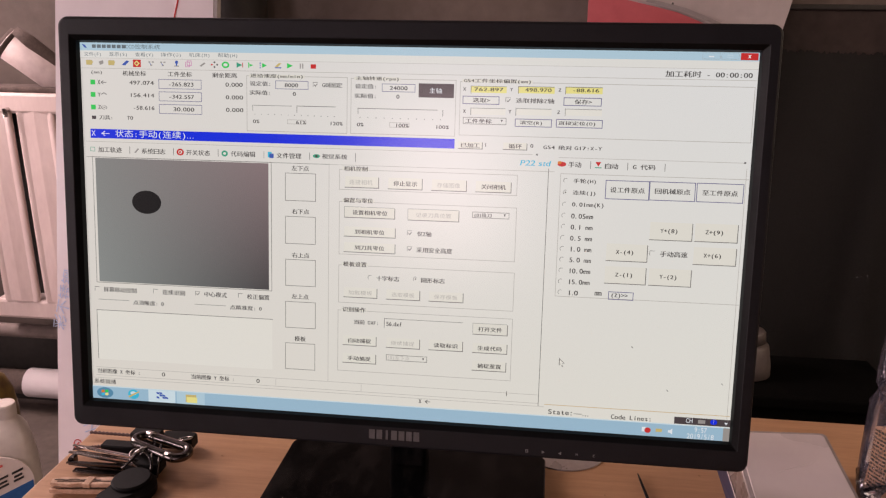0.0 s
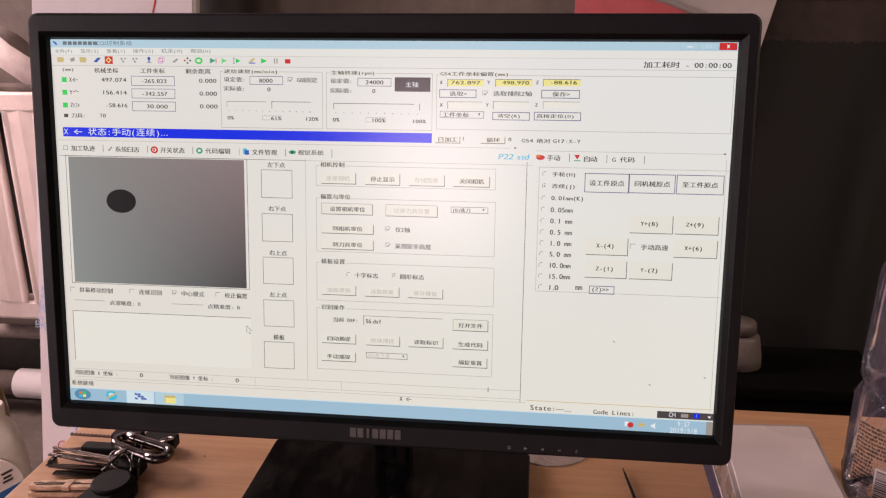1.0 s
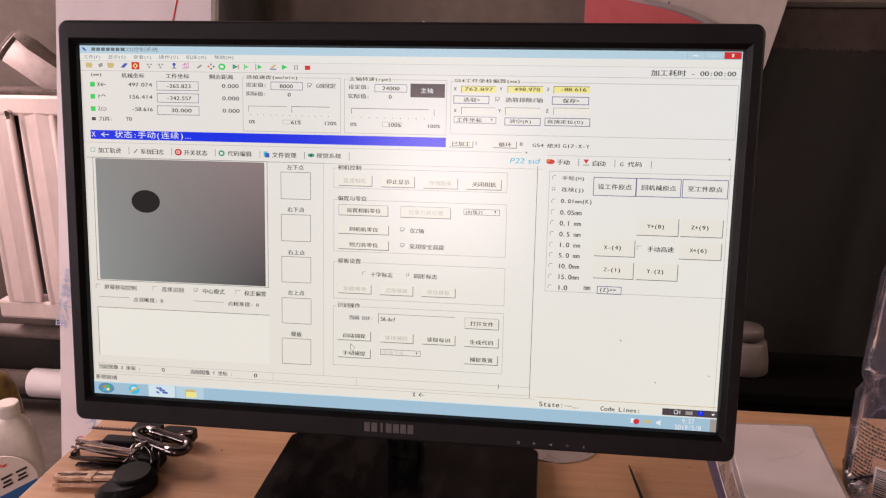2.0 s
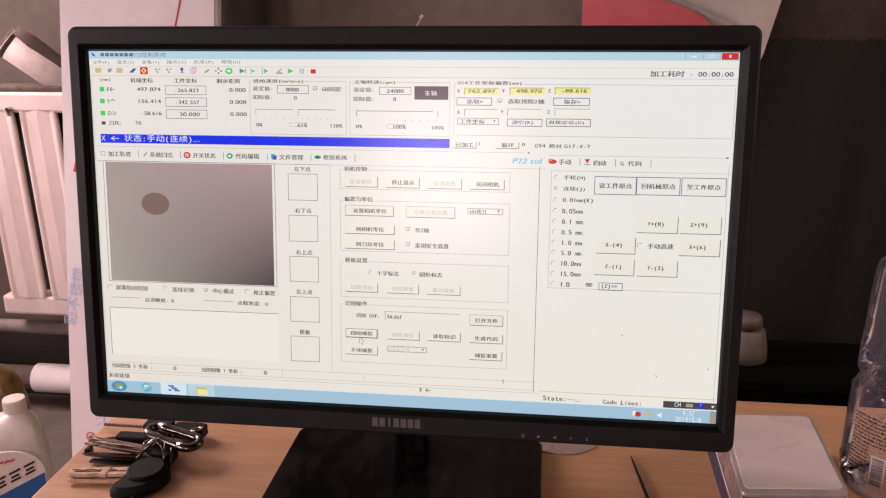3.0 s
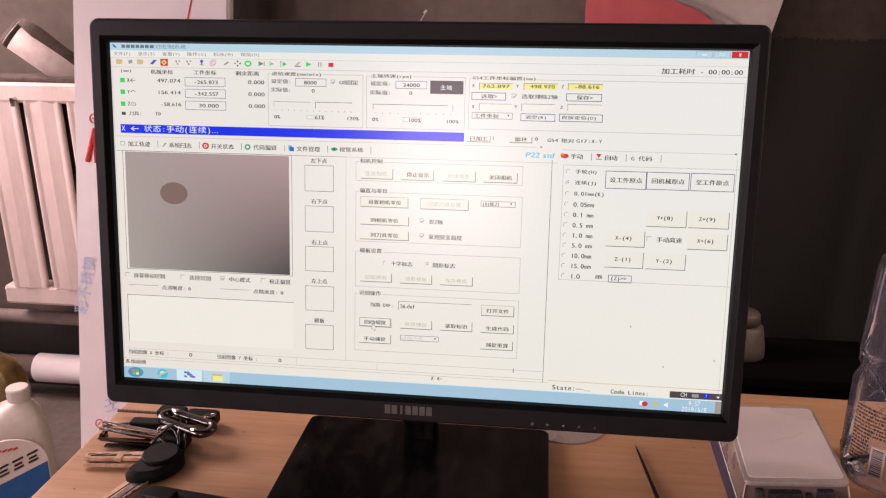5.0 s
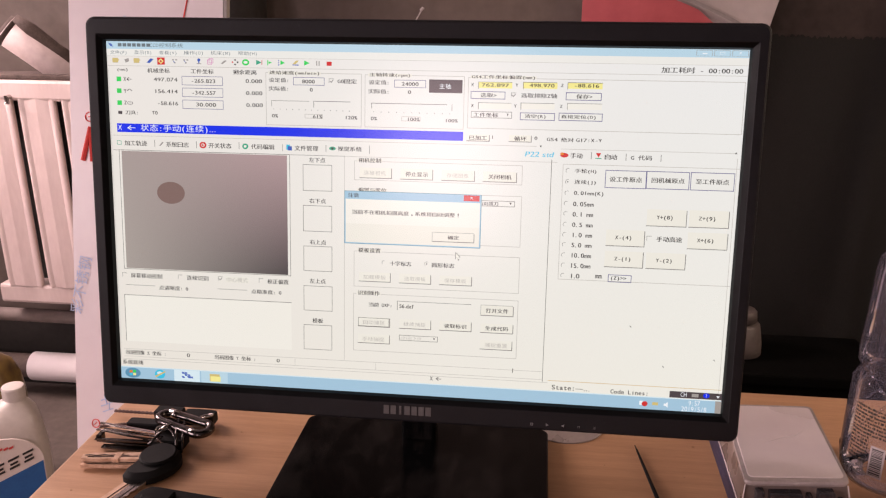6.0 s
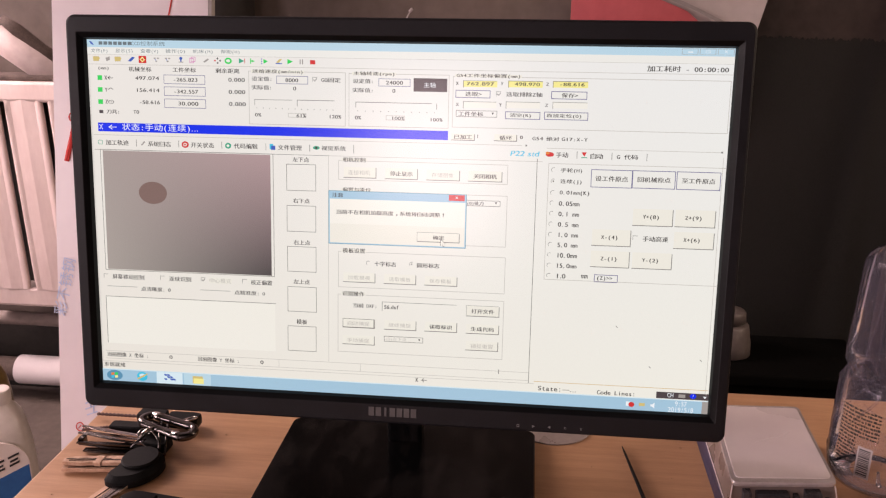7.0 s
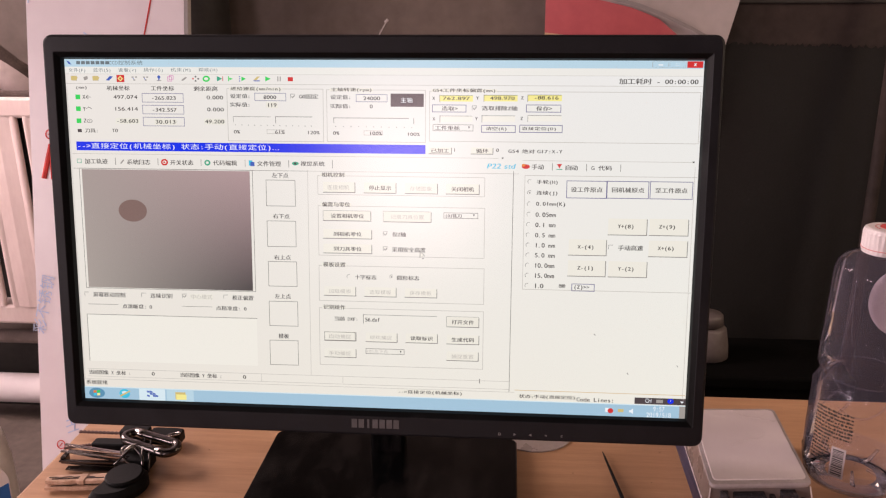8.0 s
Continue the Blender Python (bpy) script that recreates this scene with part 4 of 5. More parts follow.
fill(5.6, 197.9, 143.9, 198.3, rule_dark, "box_edge", 2)
fill(5.6, 198.3, 6.0, 236.3, rule_dark, "box_edge", 2)
fill(3.3, 242.9, 341.3, 243.2, rule, "status_edge", 1)
fill(3.3, 249.2, 341.3, 249.5, rule, "status_edge", 1)
fill(0.6, 251.4, 345.6, 251.7, rule, "status_edge", 1)
fill(145.8, 243.4, 146.1, 249.0, rule, "status_edge", 1)
fill(211.0, 243.4, 211.3, 249.0, rule, "status_edge", 1)
fill(318.2, 241.8, 318.8, 245.2, rule_dark, "splitter_mark", 1)
fill(185.8, 81.6, 186.1, 242.8, rule, "pane_edge", 1)
fill(341.3, 80.5, 341.7, 251.3, rule_dark, "pane_edge", 1)


# ---- things on the display that come and go ----
def sheet(name, x0, y0, x1, y1, mat, lift, label=""):
    host["ob"], host["lift"] = display, lift
    ob = fill(x0, y0, x1, y1, mat, name, 1)
    ob.parent, ob.matrix_local = monitor, FACE
    if label:
        ob["label"] = label
    host["ob"] = ob
    return ob


def dialog_window():
    d = sheet("message_window", 186.2, 108.2, 290.8, 148.8, dialog_blue, 0.0012, "open message window with blue frame")
    fill(187.2, 114.4, 289.8, 147.8, field_back, "window_face", 2)
    fill(187.2, 114.4, 289.8, 133.2, field_white, "message_face", 2.6)
    frame = bmesh.new()
    frame_lines(frame, 186.2, 108.2, 290.8, 148.8, 0.35, 0.0012 + LAYER * 2)
    laid("window_rim", frame, dialog_rim)
    fill(277.4, 108.8, 289.2, 113.2, red, "close_button", 2)
    text("×", 281.8, 284.8, 111.0, 2.6, white_ink)
    text("注意", 188.8, 197.6, 111.5, 3.1)
    text("当前不在相机拍摄高度，系统将自动调整！", 192.0, 275.6, 124.2, 3.4)
    host["lift"] += LAYER * 2
    button(254.0, 137.5, 286.1, 144.9, "确定", 265.8, 274.6, 3.0, "framed")
    return d


def pointer():
    host["ob"], host["lift"] = display, 0.0026
    tip = [(0, 0), (0, 5.6), (1.3, 4.4), (2.2, 6.4), (3.1, 6.0), (2.2, 4.0), (4.0, 3.9)]
    ob = poly([(x + 238, y + 134) for x, y in tip], rule_dark, "mouse_pointer", 1)
    ob.parent = monitor
    host["ob"] = ob
    poly([(238 + 0.45 + x * 0.74, 134 + 0.9 + y * 0.74) for x, y in tip], field_white, "pointer_face", 2)
    return ob


def veiled_picture():
    # second picture carries the screen's reflection veil in its own glow
    ob = sheet("live_picture_veiled", 8.7, 83.1, 141.1, 176.0, video_veiled, 0.0004, "live picture with a pinkish reflection veil put into its glow, brown round mark")
    blob(47.9, 114.7, 11.3, 8.6, spot_veiled, "round_mark", 2, 40)
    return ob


def greyed(x0, y0, x1, y1, body, t0, t1, yc, h):
    ob = sheet("greyed_caption", x0, y0, x1, y1, field_back, 0.0006)
    text(body, t0, t1, yc, h, ink_grey)
    return ob


def status_text():
    ob = sheet("status_message", 5.8, 61.9, 275.6, 68.6, status_blue, 0.0006, "blue status line with white lettering")
    text("-->直接定位(机械坐标) 状态:手动(直接定位)...", 6.3, 165.2, 65.3, 5.0, white_ink)
    return ob


def value(x0, x1, yc, body, mat=None, face=None, h=3.0):
    ob = sheet("value", x0 - 0.6, yc - 2.2, x1 + 0.6, yc + 2.2, face or field_back, 0.0006)
    text(body, x0, x1, yc, h)
    return ob


# the two lettered keys under the picture
for letter, x in (("M", 370.5), ("E", 382.6)):
    host["ob"], host["lift"] = monitor, 0.0064
    text(letter, x - 1.0, x + 1.0, 283.3, 2.0, grey_print, "key_mark").matrix_local = FACE
message = dialog_window()
idle = sheet("idle_window_buttons", 438.6, 0.2, 475.8, 5.2, title_blue, 0.0007)
for x in (439.4, 451.6, 464.0):
    outline(x, 0.5, x + 11.2, 4.8, "window_button", icon_grey)
fill(443.6, 2.6, 447.0, 3.3, white_ink, "icon", 2)
outline(455.6, 1.8, 459.0, 3.6, "icon", white_ink)
text("×", 468.0, 471.2, 2.7, 2.6, white_ink)
host["ob"], host["lift"] = display, 0.0009
focus = outline(197.2, 206.9, 221.6, 213.8, "focus_frame", rule_dark)
focus.parent, focus.matrix_local = monitor, FACE
arrow = pointer()
bright = veiled_picture()
greys = [
    greyed(200.0, 208.0, 219.0, 213.0, "自动捕捉", 200.8, 218.2, 210.5, 3.3), greyed(200.0, 221.4, 219.0, 226.4, "手动捕捉", 200.4, 218.1, 224.0, 3.3),
    greyed(295.8, 221.4, 314.6, 226.4, "捕捉重置", 296.4, 313.8, 223.9, 3.3), greyed(90.6, 179.4, 109.4, 184.0, "中心模式", 91.2, 108.9, 181.7, 3.8)]
finals = [status_text(), value(156.0, 163.6, 33.3, "119"), value(38.7, 56.3, 46.0, "-58.603"), value(69.2, 85.4, 46.4, "30.013"), value(108.0, 123.1, 45.9, "49.200"),
          value(254.8, 305.3, 253.8, "-->直接定位(机械坐标)", h=3.2), value(349.0, 392.6, 254.2, "状态:手动(直接定位)", h=3.2)]


# ---- things on the desk ----
def weighing_case():
    c = thing("storage_case", (0, 0, DESK), "small blue and grey case with a frosted white lid", "case")
    low = [(0.2545, -0.043), (0.3405, -0.036), (0.3475, 0.096), (0.2565, 0.092)]
    top = [(0.2585, -0.0345), (0.3350, -0.0270), (0.3410, 0.0900), (0.2655, 0.0850)]
    mid = [((a[0] * 0.62 + b[0] * 0.38), (a[1] * 0.62 + b[1] * 0.38)) for a, b in zip(low, top)]
    part("tray", loft([[(x, y, 0.0) for x, y in low], [(x, y, 0.013) for x, y in mid]]), case_blue, c, "dark blue tray")
    grow = lambda pts, k: [(x + (0.302 - x) * k, y + (0.03 - y) * k) for x, y in pts]
    part("wall", loft([[(x, y, 0.0128) for x, y in grow(mid, 0.015)], [(x, y, 0.0335) for x, y in grow(top, 0.02)]]), case_grey, c, "smoky grey side wall")

    def round_quad(q, r, z, n=5):
        pts = []
        for i in range(4):
            p, a, b = Vector(q[i]), Vector(q[i - 1]), Vector(q[(i + 1) % 4])
            u, v = (a - p).normalized() * r, (b - p).normalized() * r
            for k in range(n + 1):
                s = k / n
                e = (p + u) * (1 - s) ** 2 + p * 2 * s * (1 - s) + (p + v) * s ** 2
                pts.append((e.x, e.y, z))
        return pts

    part("lid_rim", loft([round_quad(grow(top, -0.015), 0.006, 0.0322), round_quad(grow(top, -0.03), 0.006, 0.0345), round_quad(grow(top, -0.02), 0.006, 0.0362), round_quad(grow(top, 0.05), 0.006, 0.0366)]), rim_clear, c, "clear grey rim")
    part("lid", loft([round_quad(grow(top, 0.055), 0.005, 0.0358), round_quad(grow(top, 0.06), 0.005, 0.0372), round_quad(grow(top, 0.075), 0.005, 0.0374)]), lid_white, c, "frosted white lid")
    part("scratch", tube([(0.287, 0.022, 0.0374), (0.300, 0.030, 0.0374), (0.314, 0.036, 0.0374), (0.322, 0.046, 0.0374)], [0.0001, 0.00025, 0.00025, 0.0002], 6), cap_white, c)
    for i, k in ((0, 0), (1, 1), (3, 3), (0, 3)):
        e = [(*mid[i], 0.0132), (*(top[i] if i == k else mid[k]), 0.0325 if i == k else 0.0132)]
        part("seam", tube(e, 0.0005, 8), lid_white, c)
    # dark fittings behind the front wall
    for x, w, z0, z1 in ((0.266, 0.006, 0.006, 0.030), (0.276, 0.024, 0.016, 0.029), (0.304, 0.004, 0.008, 0.027), (0.312, 0.012, 0.012, 0.030), (0.328, 0.004, 0.004, 0.024)):
        part("fitting", box_bm(x, -0.0415 + (x - 0.26) * 0.09 + z0 * 0.05, z0, x + w, -0.030 + (x - 0.26) * 0.09, z1, 0.0008), case_dark, c)


weighing_case()


def water_bottle():
    b = thing("water_bottle", (0.3955, 0.045, DESK), "empty clear plastic water bottle with a white cap", "bottle")
    prof = [(0.020, 0.003), (0.029, 0.0015), (0.0355, 0.0), (0.0385, 0.006), (0.0400, 0.016), (0.0402, 0.045), (0.0398, 0.070), (0.0392, 0.083), (0.0366, 0.090), (0.0338, 0.0955), (0.0352, 0.0995), (0.0380, 0.1035),
            (0.0377, 0.110), (0.0369, 0.125), (0.0360, 0.145), (0.0351, 0.165), (0.0343, 0.183), (0.0330, 0.190), (0.0270, 0.1955), (0.0190, 0.199), (0.0150, 0.2005), (0.0145, 0.205)]

    def flute(a, z):
        d = 0.020 * math.exp(-((z - 0.145) / 0.045) ** 2) + 0.005
        return 1 + d * math.sin(6 * a + z * 8) * (0.0 if z < 0.004 or z > 0.19 else 1)

    n = 72
    def rings(inset):
        return [[(max(r - inset, 0.004) * flute(2 * math.pi * i / n, z) * math.cos(2 * math.pi * i / n), max(r - inset, 0.004) * flute(2 * math.pi * i / n, z) * math.sin(2 * math.pi * i / n), z + (inset if z < 0.01 else 0)) for i in range(n)] for r, z in prof]

    part("body", loft(rings(0.0), False), bottle_clear, b, "clear fluted body", smooth=True)
    # thick foot moulded into five lobes
    lobe = lambda a: 1 + 0.035 * math.cos(5 * a)
    foot = ((0.0240, 0.0050), (0.0300, 0.0012), (0.0340, 0.0006), (0.0372, 0.0055), (0.0390, 0.0120), (0.0398, 0.0200))
    part("base", loft([[(r * lobe(2 * math.pi * i / n) * math.cos(2 * math.pi * i / n), r * lobe(2 * math.pi * i / n) * math.sin(2 * math.pi * i / n), z) for i in range(n)] for r, z in foot], False), bottle_base, b, "thick clear base", smooth=True)
    for i in range(5):
        a = 2 * math.pi * (i + 0.5) / 5
        part("rib", tube([(0.012 * math.cos(a), 0.012 * math.sin(a), 0.010), (0.026 * math.cos(a), 0.026 * math.sin(a), 0.0065), (0.0375 * math.cos(a), 0.0375 * math.sin(a), 0.012)], [0.0012, 0.0018, 0.0012], 10), bottle_base, b, smooth=True)
    cap = [(0.0150, 0.199), (0.0172, 0.1995), (0.0178, 0.202), (0.0178, 0.216), (0.0170, 0.2185), (0.0150, 0.2195)]
    part("cap", lathe(cap, 60, lambda a, z: 1 + 0.012 * math.cos(30 * a) * (1 if 0.202 <= z <= 0.2165 else 0)), cap_white, b, "white ribbed screw cap")
    part("cap_mark", slab([(0.006 * math.cos(k / 3), 0.008 * math.sin(k / 3)) for k in range(19)], 0.2194, 0.2199), print_red, b)

    # print on the wall of the bottle: lines of small writing and a bar code
    def patch(bm, a0, a1, z0, z1, r=0.0408):
        k = max(1, int((a1 - a0) / 8))
        for i in range(k):
            u, v = radians(a0 + (a1 - a0) * i / k), radians(a0 + (a1 - a0) * (i + 1) / k)
            bm.faces.new([bm.verts.new((r * math.cos(q), r * math.sin(q), z)) for q, z in ((u, z0), (v, z0), (v, z1), (u, z1))])
        return bm

    rng = random.Random(4)
    for row in range(16):
        z = 0.072 - row * 0.0031
        a, end = 196.0, 242.0 if row < 8 else 219.0
        bm = bmesh.new()
        while a < end:
            w = rng.uniform(0.9, 3.6)
            patch(bm, a, min(a + w, end), z, z + rng.uniform(0.0012, 0.0021))
            a += w + rng.choice((0.35, 0.5, 1.4))
        part("print_line", bm, print_black, b)
    bm = patch(bmesh.new(), 222.5, 238.5, 0.016, 0.043, 0.04075)
    part("code_field", bm, poster_white, b)
    bm, a = bmesh.new(), 15
    z = 0.018
    while z < 0.041:
        h = rng.uniform(0.0004, 0.0013)
        patch(bm, 224.5, 236.5, z, z + h, 0.0410)
        z += h + rng.uniform(0.0004, 0.0009)
    part("bar_code", bm, print_black, b)
    skin = lambda q, z: float(np.interp(z, [p[1] for p in prof[3:]], [p[0] for p in prof[3:]])) * flute(q, z)
    on = lambda q, z, out=0.0: Vector(((skin(q, z) + out) * math.cos(q), (skin(q, z) + out) * math.sin(q), z))
    # moulded arches round the lower half, slanted ridges on the upper half
    for k in range(3):
        a0 = radians(200 + 120 * k)
        arch = [on(a0 + 0.62 * math.sin(u * math.pi) * (1 if u < 0.5 else 0.55), 0.050 + 0.040 * math.sin(u * 2.6), 0.0002) for u in (i / 24 for i in range(25))]
        part("rib", tube(arch, [0.0003 + 0.0008 * math.sin(math.pi * i / 24) for i in range(25)], 8), bottle_clear, b, smooth=True)
        swirl = [on(a0 + 0.35 + 1.25 * u, 0.078 + 0.026 * u * u - 0.010 * math.sin(u * math.pi), 0.0002) for u in (i / 24 for i in range(25))]
        part("rib", tube(swirl, [0.0002 + 0.0006 * math.sin(math.pi * i / 24) for i in range(25)], 8), bottle_clear, b, smooth=True)
    for k in range(6):
        a0 = radians(218 + 60 * k)
        ridge = [on(a0 - 0.22 * (1 - u) ** 2, 0.100 + 0.086 * u, 0.0001) for u in (i / 16 for i in range(17))]
        part("ridge", tube(ridge, 0.0005, 8), bottle_clear, b, smooth=True)
    waist = [on(2 * math.pi * i / 64, 0.0955, 0.0001) for i in range(64)]
    part("ridge", tube(waist, 0.0005, 8, True), bottle_clear, b, smooth=True)
    # paper label on the far side, its edge cut round
    bm, grid = bmesh.new(), []
    for r in range(13):
        v = r / 12
        z = 0.116 + 0.062 * v
        far = 36 + 40 * math.sqrt(max(0.0, 1 - (2 * v - 1) ** 2))
        grid.append([bm.verts.new(on(radians(-25 + (far + 25) * c / 14), z, 0.0005)) for c in range(15)])
    for r in range(12):
        for c in range(14):
            bm.faces.new((grid[r][c], grid[r][c + 1], grid[r + 1][c + 1], grid[r + 1][c]))
    bmesh.ops.solidify(bm, geom=bm.faces[:], thickness=0.0003)
    part("back_label", bm, label_back, b, "pale paper label", smooth=True)
    ring = [Vector((0.0181 * math.cos(2 * math.pi * i / 60), 0.0181 * math.sin(2 * math.pi * i / 60), 0.2035)) for i in range(60)]
    part("red_line", tube(ring, 0.00025, 6, True), print_red, b)
    for r in (0.0095, 0.0060):
        part("red_line", tube([Vector((r * math.cos(math.pi * i / 20), r * math.sin(math.pi * i / 20), 0.2195)) for i in range(24)], 0.0003, 6), print_red, b)
    # drops on the inside
    for k in range(26):
        a, z = radians(rng.choice((188, 191, 200, 230, 250, 215)) + rng.uniform(-4, 4)), rng.uniform(0.03, 0.185)
        r = np.interp(z, [p[1] for p in prof[3:]], [p[0] for p in prof[3:]]) * flute(a, z) + 0.0002
        bm = bmesh.new()
        bmesh.ops.create_icosphere(bm, subdivisions=1, radius=rng.uniform(0.0003, 0.0008))
        bmesh.ops.translate(bm, vec=(r * math.cos(a), r * math.sin(a), z), verts=bm.verts)
        part("drop", bm, bottle_base, b, smooth=True)


water_bottle()


def stylus():
    s = thing("stylus", (0, 0, DESK), "thin black tapered pen lying on the desk", "pen")
    a, b = Vector((0.1885, 0.0625, 0.0028)), Vector((0.2065, -0.088, 0.0042))
    part("shaft", tube([a.lerp(b, k) for k in (0, 0.06, 0.25, 0.5, 0.8, 1.0)], [0.0004, 0.0009, 0.0013, 0.0016, 0.0020, 0.0022], 12), black_rubber, s, smooth=True)


def disc():
    d = thing("paper_disc", (0.128, 0.0985, DESK), "thin round silvery disc lying on the desk", "disc")
    part("plate", lathe([(0.012, 0.0), (0.0365, 0.0), (0.0368, 0.0006), (0.0365, 0.0012), (0.012, 0.0012)], 64), disc_silver, d)
    part("hub", lathe([(0.004, 0.0012), (0.0115, 0.0012), (0.0110, 0.0018), (0.004, 0.0018)], 40), rim_clear, d)


def black_gadget():
    g = thing("black_remote", pose(-0.158, -0.105, DESK, 0, 0, -8), "flat black plastic gadget with a raised button", "gadget")
    part("shell", slab(rounded(-0.055, -0.04, 0.055, 0.040, 0.012), 0.0, 0.010, 0.002), black_rubber, g)
    part("button", slab(rounded(-0.046, 0.018, -0.022, 0.033, 0.003), 0.0098, 0.0145, 0.0012), inner_plastic, g)


stylus()
disc()
black_gadget()


def key_blade(name, parent, tip, root, width, z, mat, teeth=5, thick=0.0022):
    """A flat toothed key blade from root to tip."""
    t, r = Vector(tip), Vector(root)
    d = (t - r)
    u = d.normalized()
    v = Vector((-u.y, u.x))
    rng = random.Random(int(width * 1e5) + teeth)
    up, down = [], []
    for k in range(teeth * 2 + 1):
        s = k / (teeth * 2)
        cut = 0 if k < 2 else rng.uniform(0.0, 0.32) * width * (k % 2)
        tap = 1 - 0.45 * max(0, s - 0.9) / 0.1
        up.append(r + d * s + v * (width / 2 - cut) * tap)
        down.append(r + d * s - v * width / 2 * tap)
    ring = down + up[::-1]
    bm = slab([(p.x, p.y) for p in ring], z, z + thick, 0.0003)
    ob = part(name, bm, mat, parent)
    groove = [r + d * 0.06 + v * width * 0.04, r + d * 0.9 + v * width * 0.04, r + d * 0.9 + v * width * 0.16, r + d * 0.06 + v * width * 0.16]
    part("groove", slab([(p.x, p.y) for p in groove], z + thick - 0.0001, z + thick + 0.0002), dark_chrome, ob)
    return ob


def key_bunch():
    k = thing("key_bunch", (0, 0, DESK), "bunch of keys with black fob on a snap hook", "keys")
    # black fob with a round raised face, on a toothed key
    out = [(-0.2345, -0.040), (-0.2355, -0.050), (-0.226, -0.0545), (-0.212, -0.051), (-0.203, -0.042), (-0.198, -0.030), (-0.199, -0.017), (-0.206, -0.007), (-0.216, -0.003), (-0.226, -0.007), (-0.232, -0.016), (-0.234, -0.028)]
    fine = []
    for i in range(len(out)):
        a, b, c, d = (Vector(out[(i + j - 1) % len(out)]) for j in range(4))
        for s in (0, 0.2, 0.4, 0.6, 0.8):
            fine.append(tuple(0.5 * (2 * b + (c - a) * s + (2 * a - 5 * b + 4 * c - d) * s * s + (3 * b - a - 3 * c + d) * s ** 3)))
    fob = part("fob", slab(fine, 0.002, 0.0118, 0.0042), black_rubber, k, "black plastic key fob")
    part("face", slab([(-0.2165 + 0.0150 * math.cos(a / 20 * math.pi), -0.0240 + 0.0165 * math.sin(a / 20 * math.pi)) for a in range(40)], 0.0123, 0.0147, 0.0012), black_rubber, fob)
    fob.location = (0.003, 0.004, 0)
    toothed = key_blade("key", k, (-0.279, -0.0245), (-0.229, -0.0175), 0.0105, 0.0062, brass, 3, 0.0030)
    wave = [(-0.277 + 0.0016 * i, -0.0232 + 0.00022 * i + 0.0005 * math.sin(i * 0.8), 0.0094) for i in range(24)]
    part("groove", tube(wave, 0.00035, 6), steel_and_shade, toothed, "dark milled groove")
    part("collar", box_bm(-0.252, -0.0262, 0.0058, -0.246, -0.0150, 0.0098, 0.0005), brass, toothed)
    key_blade("key", k, (-0.278, -0.0290), (-0.230, -0.0215), 0.0085, 0.0022, brass, 2, 0.0030)
    key_blade("key", k, (-0.2275, -0.086), (-0.216, -0.046), 0.0095, 0.0030, chrome, 6)
    key_blade("key", k, (-0.240, -0.088), (-0.226, -0.046), 0.0090, 0.0008, brass, 6)
    # folded keys seen on edge, fanned out, with bright upper edges
    for (tx, ty), (rx, ry), z0, w, mat in (((-0.285, 0.0195), (-0.226, 0.0080), 0.0150, 0.0035, chrome), ((-0.286, 0.0135), (-0.226, 0.0070), 0.0118, 0.0035, chrome), ((-0.283, 0.0040), (-0.232, 0.0055), 0.0078, 0.0040, dark_chrome),
                                           ((-0.282, 0.0170), (-0.224, 0.0075), 0.0100, 0.0080, dark_chrome), ((-0.282, 0.0080), (-0.226, 0.0060), 0.0050, 0.0085, dark_chrome), ((-0.276, 0.0020), (-0.228, 0.0030), 0.0025, 0.0090, dark_chrome)):
        key_blade("key", k, (tx, ty), (rx, ry), w, z0, mat, 1, 0.0014)
    part("key_head", slab([(-0.2810 + 0.0025 * x, 0.0100 + 0.0045 * y) for x, y in rounded(-1, -1, 1, 1, 0.5, 4)], 0.0050, 0.0110, 0.001), dark_chrome, k, "worn key end")
    part("key_head", slab([(-0.262 + 0.030 * x, 0.0255 + 0.0055 * y) for x, y in rounded(0, -1, 1, 1, 0.3, 4)], 0.010, 0.017, 0.001), black_rubber, k)
    part("key_head", slab([(-0.246 + 0.026 * x, 0.047 + 0.007 * y) for x, y in rounded(0, -1, 1, 1, 0.3, 4)], 0.006, 0.018, 0.001), black_rubber, k)
    part("key_head", slab([(-0.222 + 0.030 * x, 0.052 + 0.008 * y) for x, y in rounded(0, -1, 1, 1, 0.3, 4)], 0.004, 0.013, 0.001), black_rubber, k)
    for a, b in (((-0.292, 0.029, 0.006), (-0.258, 0.026, 0.0135)), ((-0.294, 0.060, 0.005), (-0.244, 0.048, 0.012))):
        a, b = Vector(a), Vector(b)
        for ph in (0, math.pi):
            pts = [a.lerp(b, i / 40) + Vector((0, 0.0008 * math.cos(i * 0.9 + ph), 0.0008 * math.sin(i * 0.9 + ph))) for i in range(41)]
            part("cord", tube(pts, 0.0008, 6), cord, k, "twisted dark cord", smooth=True)
    # straps from the fob up to the hook
    for pts in (((-0.2290, -0.0060, 0.0130), (-0.2215, 0.0070, 0.0190), (-0.2140, 0.0235, 0.0225)), ((-0.2040, -0.0060, 0.0130), (-0.2100, 0.0090, 0.0180), (-0.2130, 0.0230, 0.0225)), ((-0.2070, 0.0215, 0.0215), (-0.2030, 0.0060, 0.0150), (-0.1985, -0.0080, 0.0090))):
        part("strap", tube(pts, 0.0011, 8), dark_chrome, k, smooth=True)
    part("leather_tab", slab([(-0.238 + 0.034 * x, 0.014 + 0.010 * y) for x, y in rounded(0, -1, 1, 1, 0.35, 4)], 0.002, 0.011, 0.001), black_rubber, k)
    # snap hook
    c, u = Vector((-0.2090, 0.0235, 0.0185)), Vector((0.945, -0.327, -0.05))
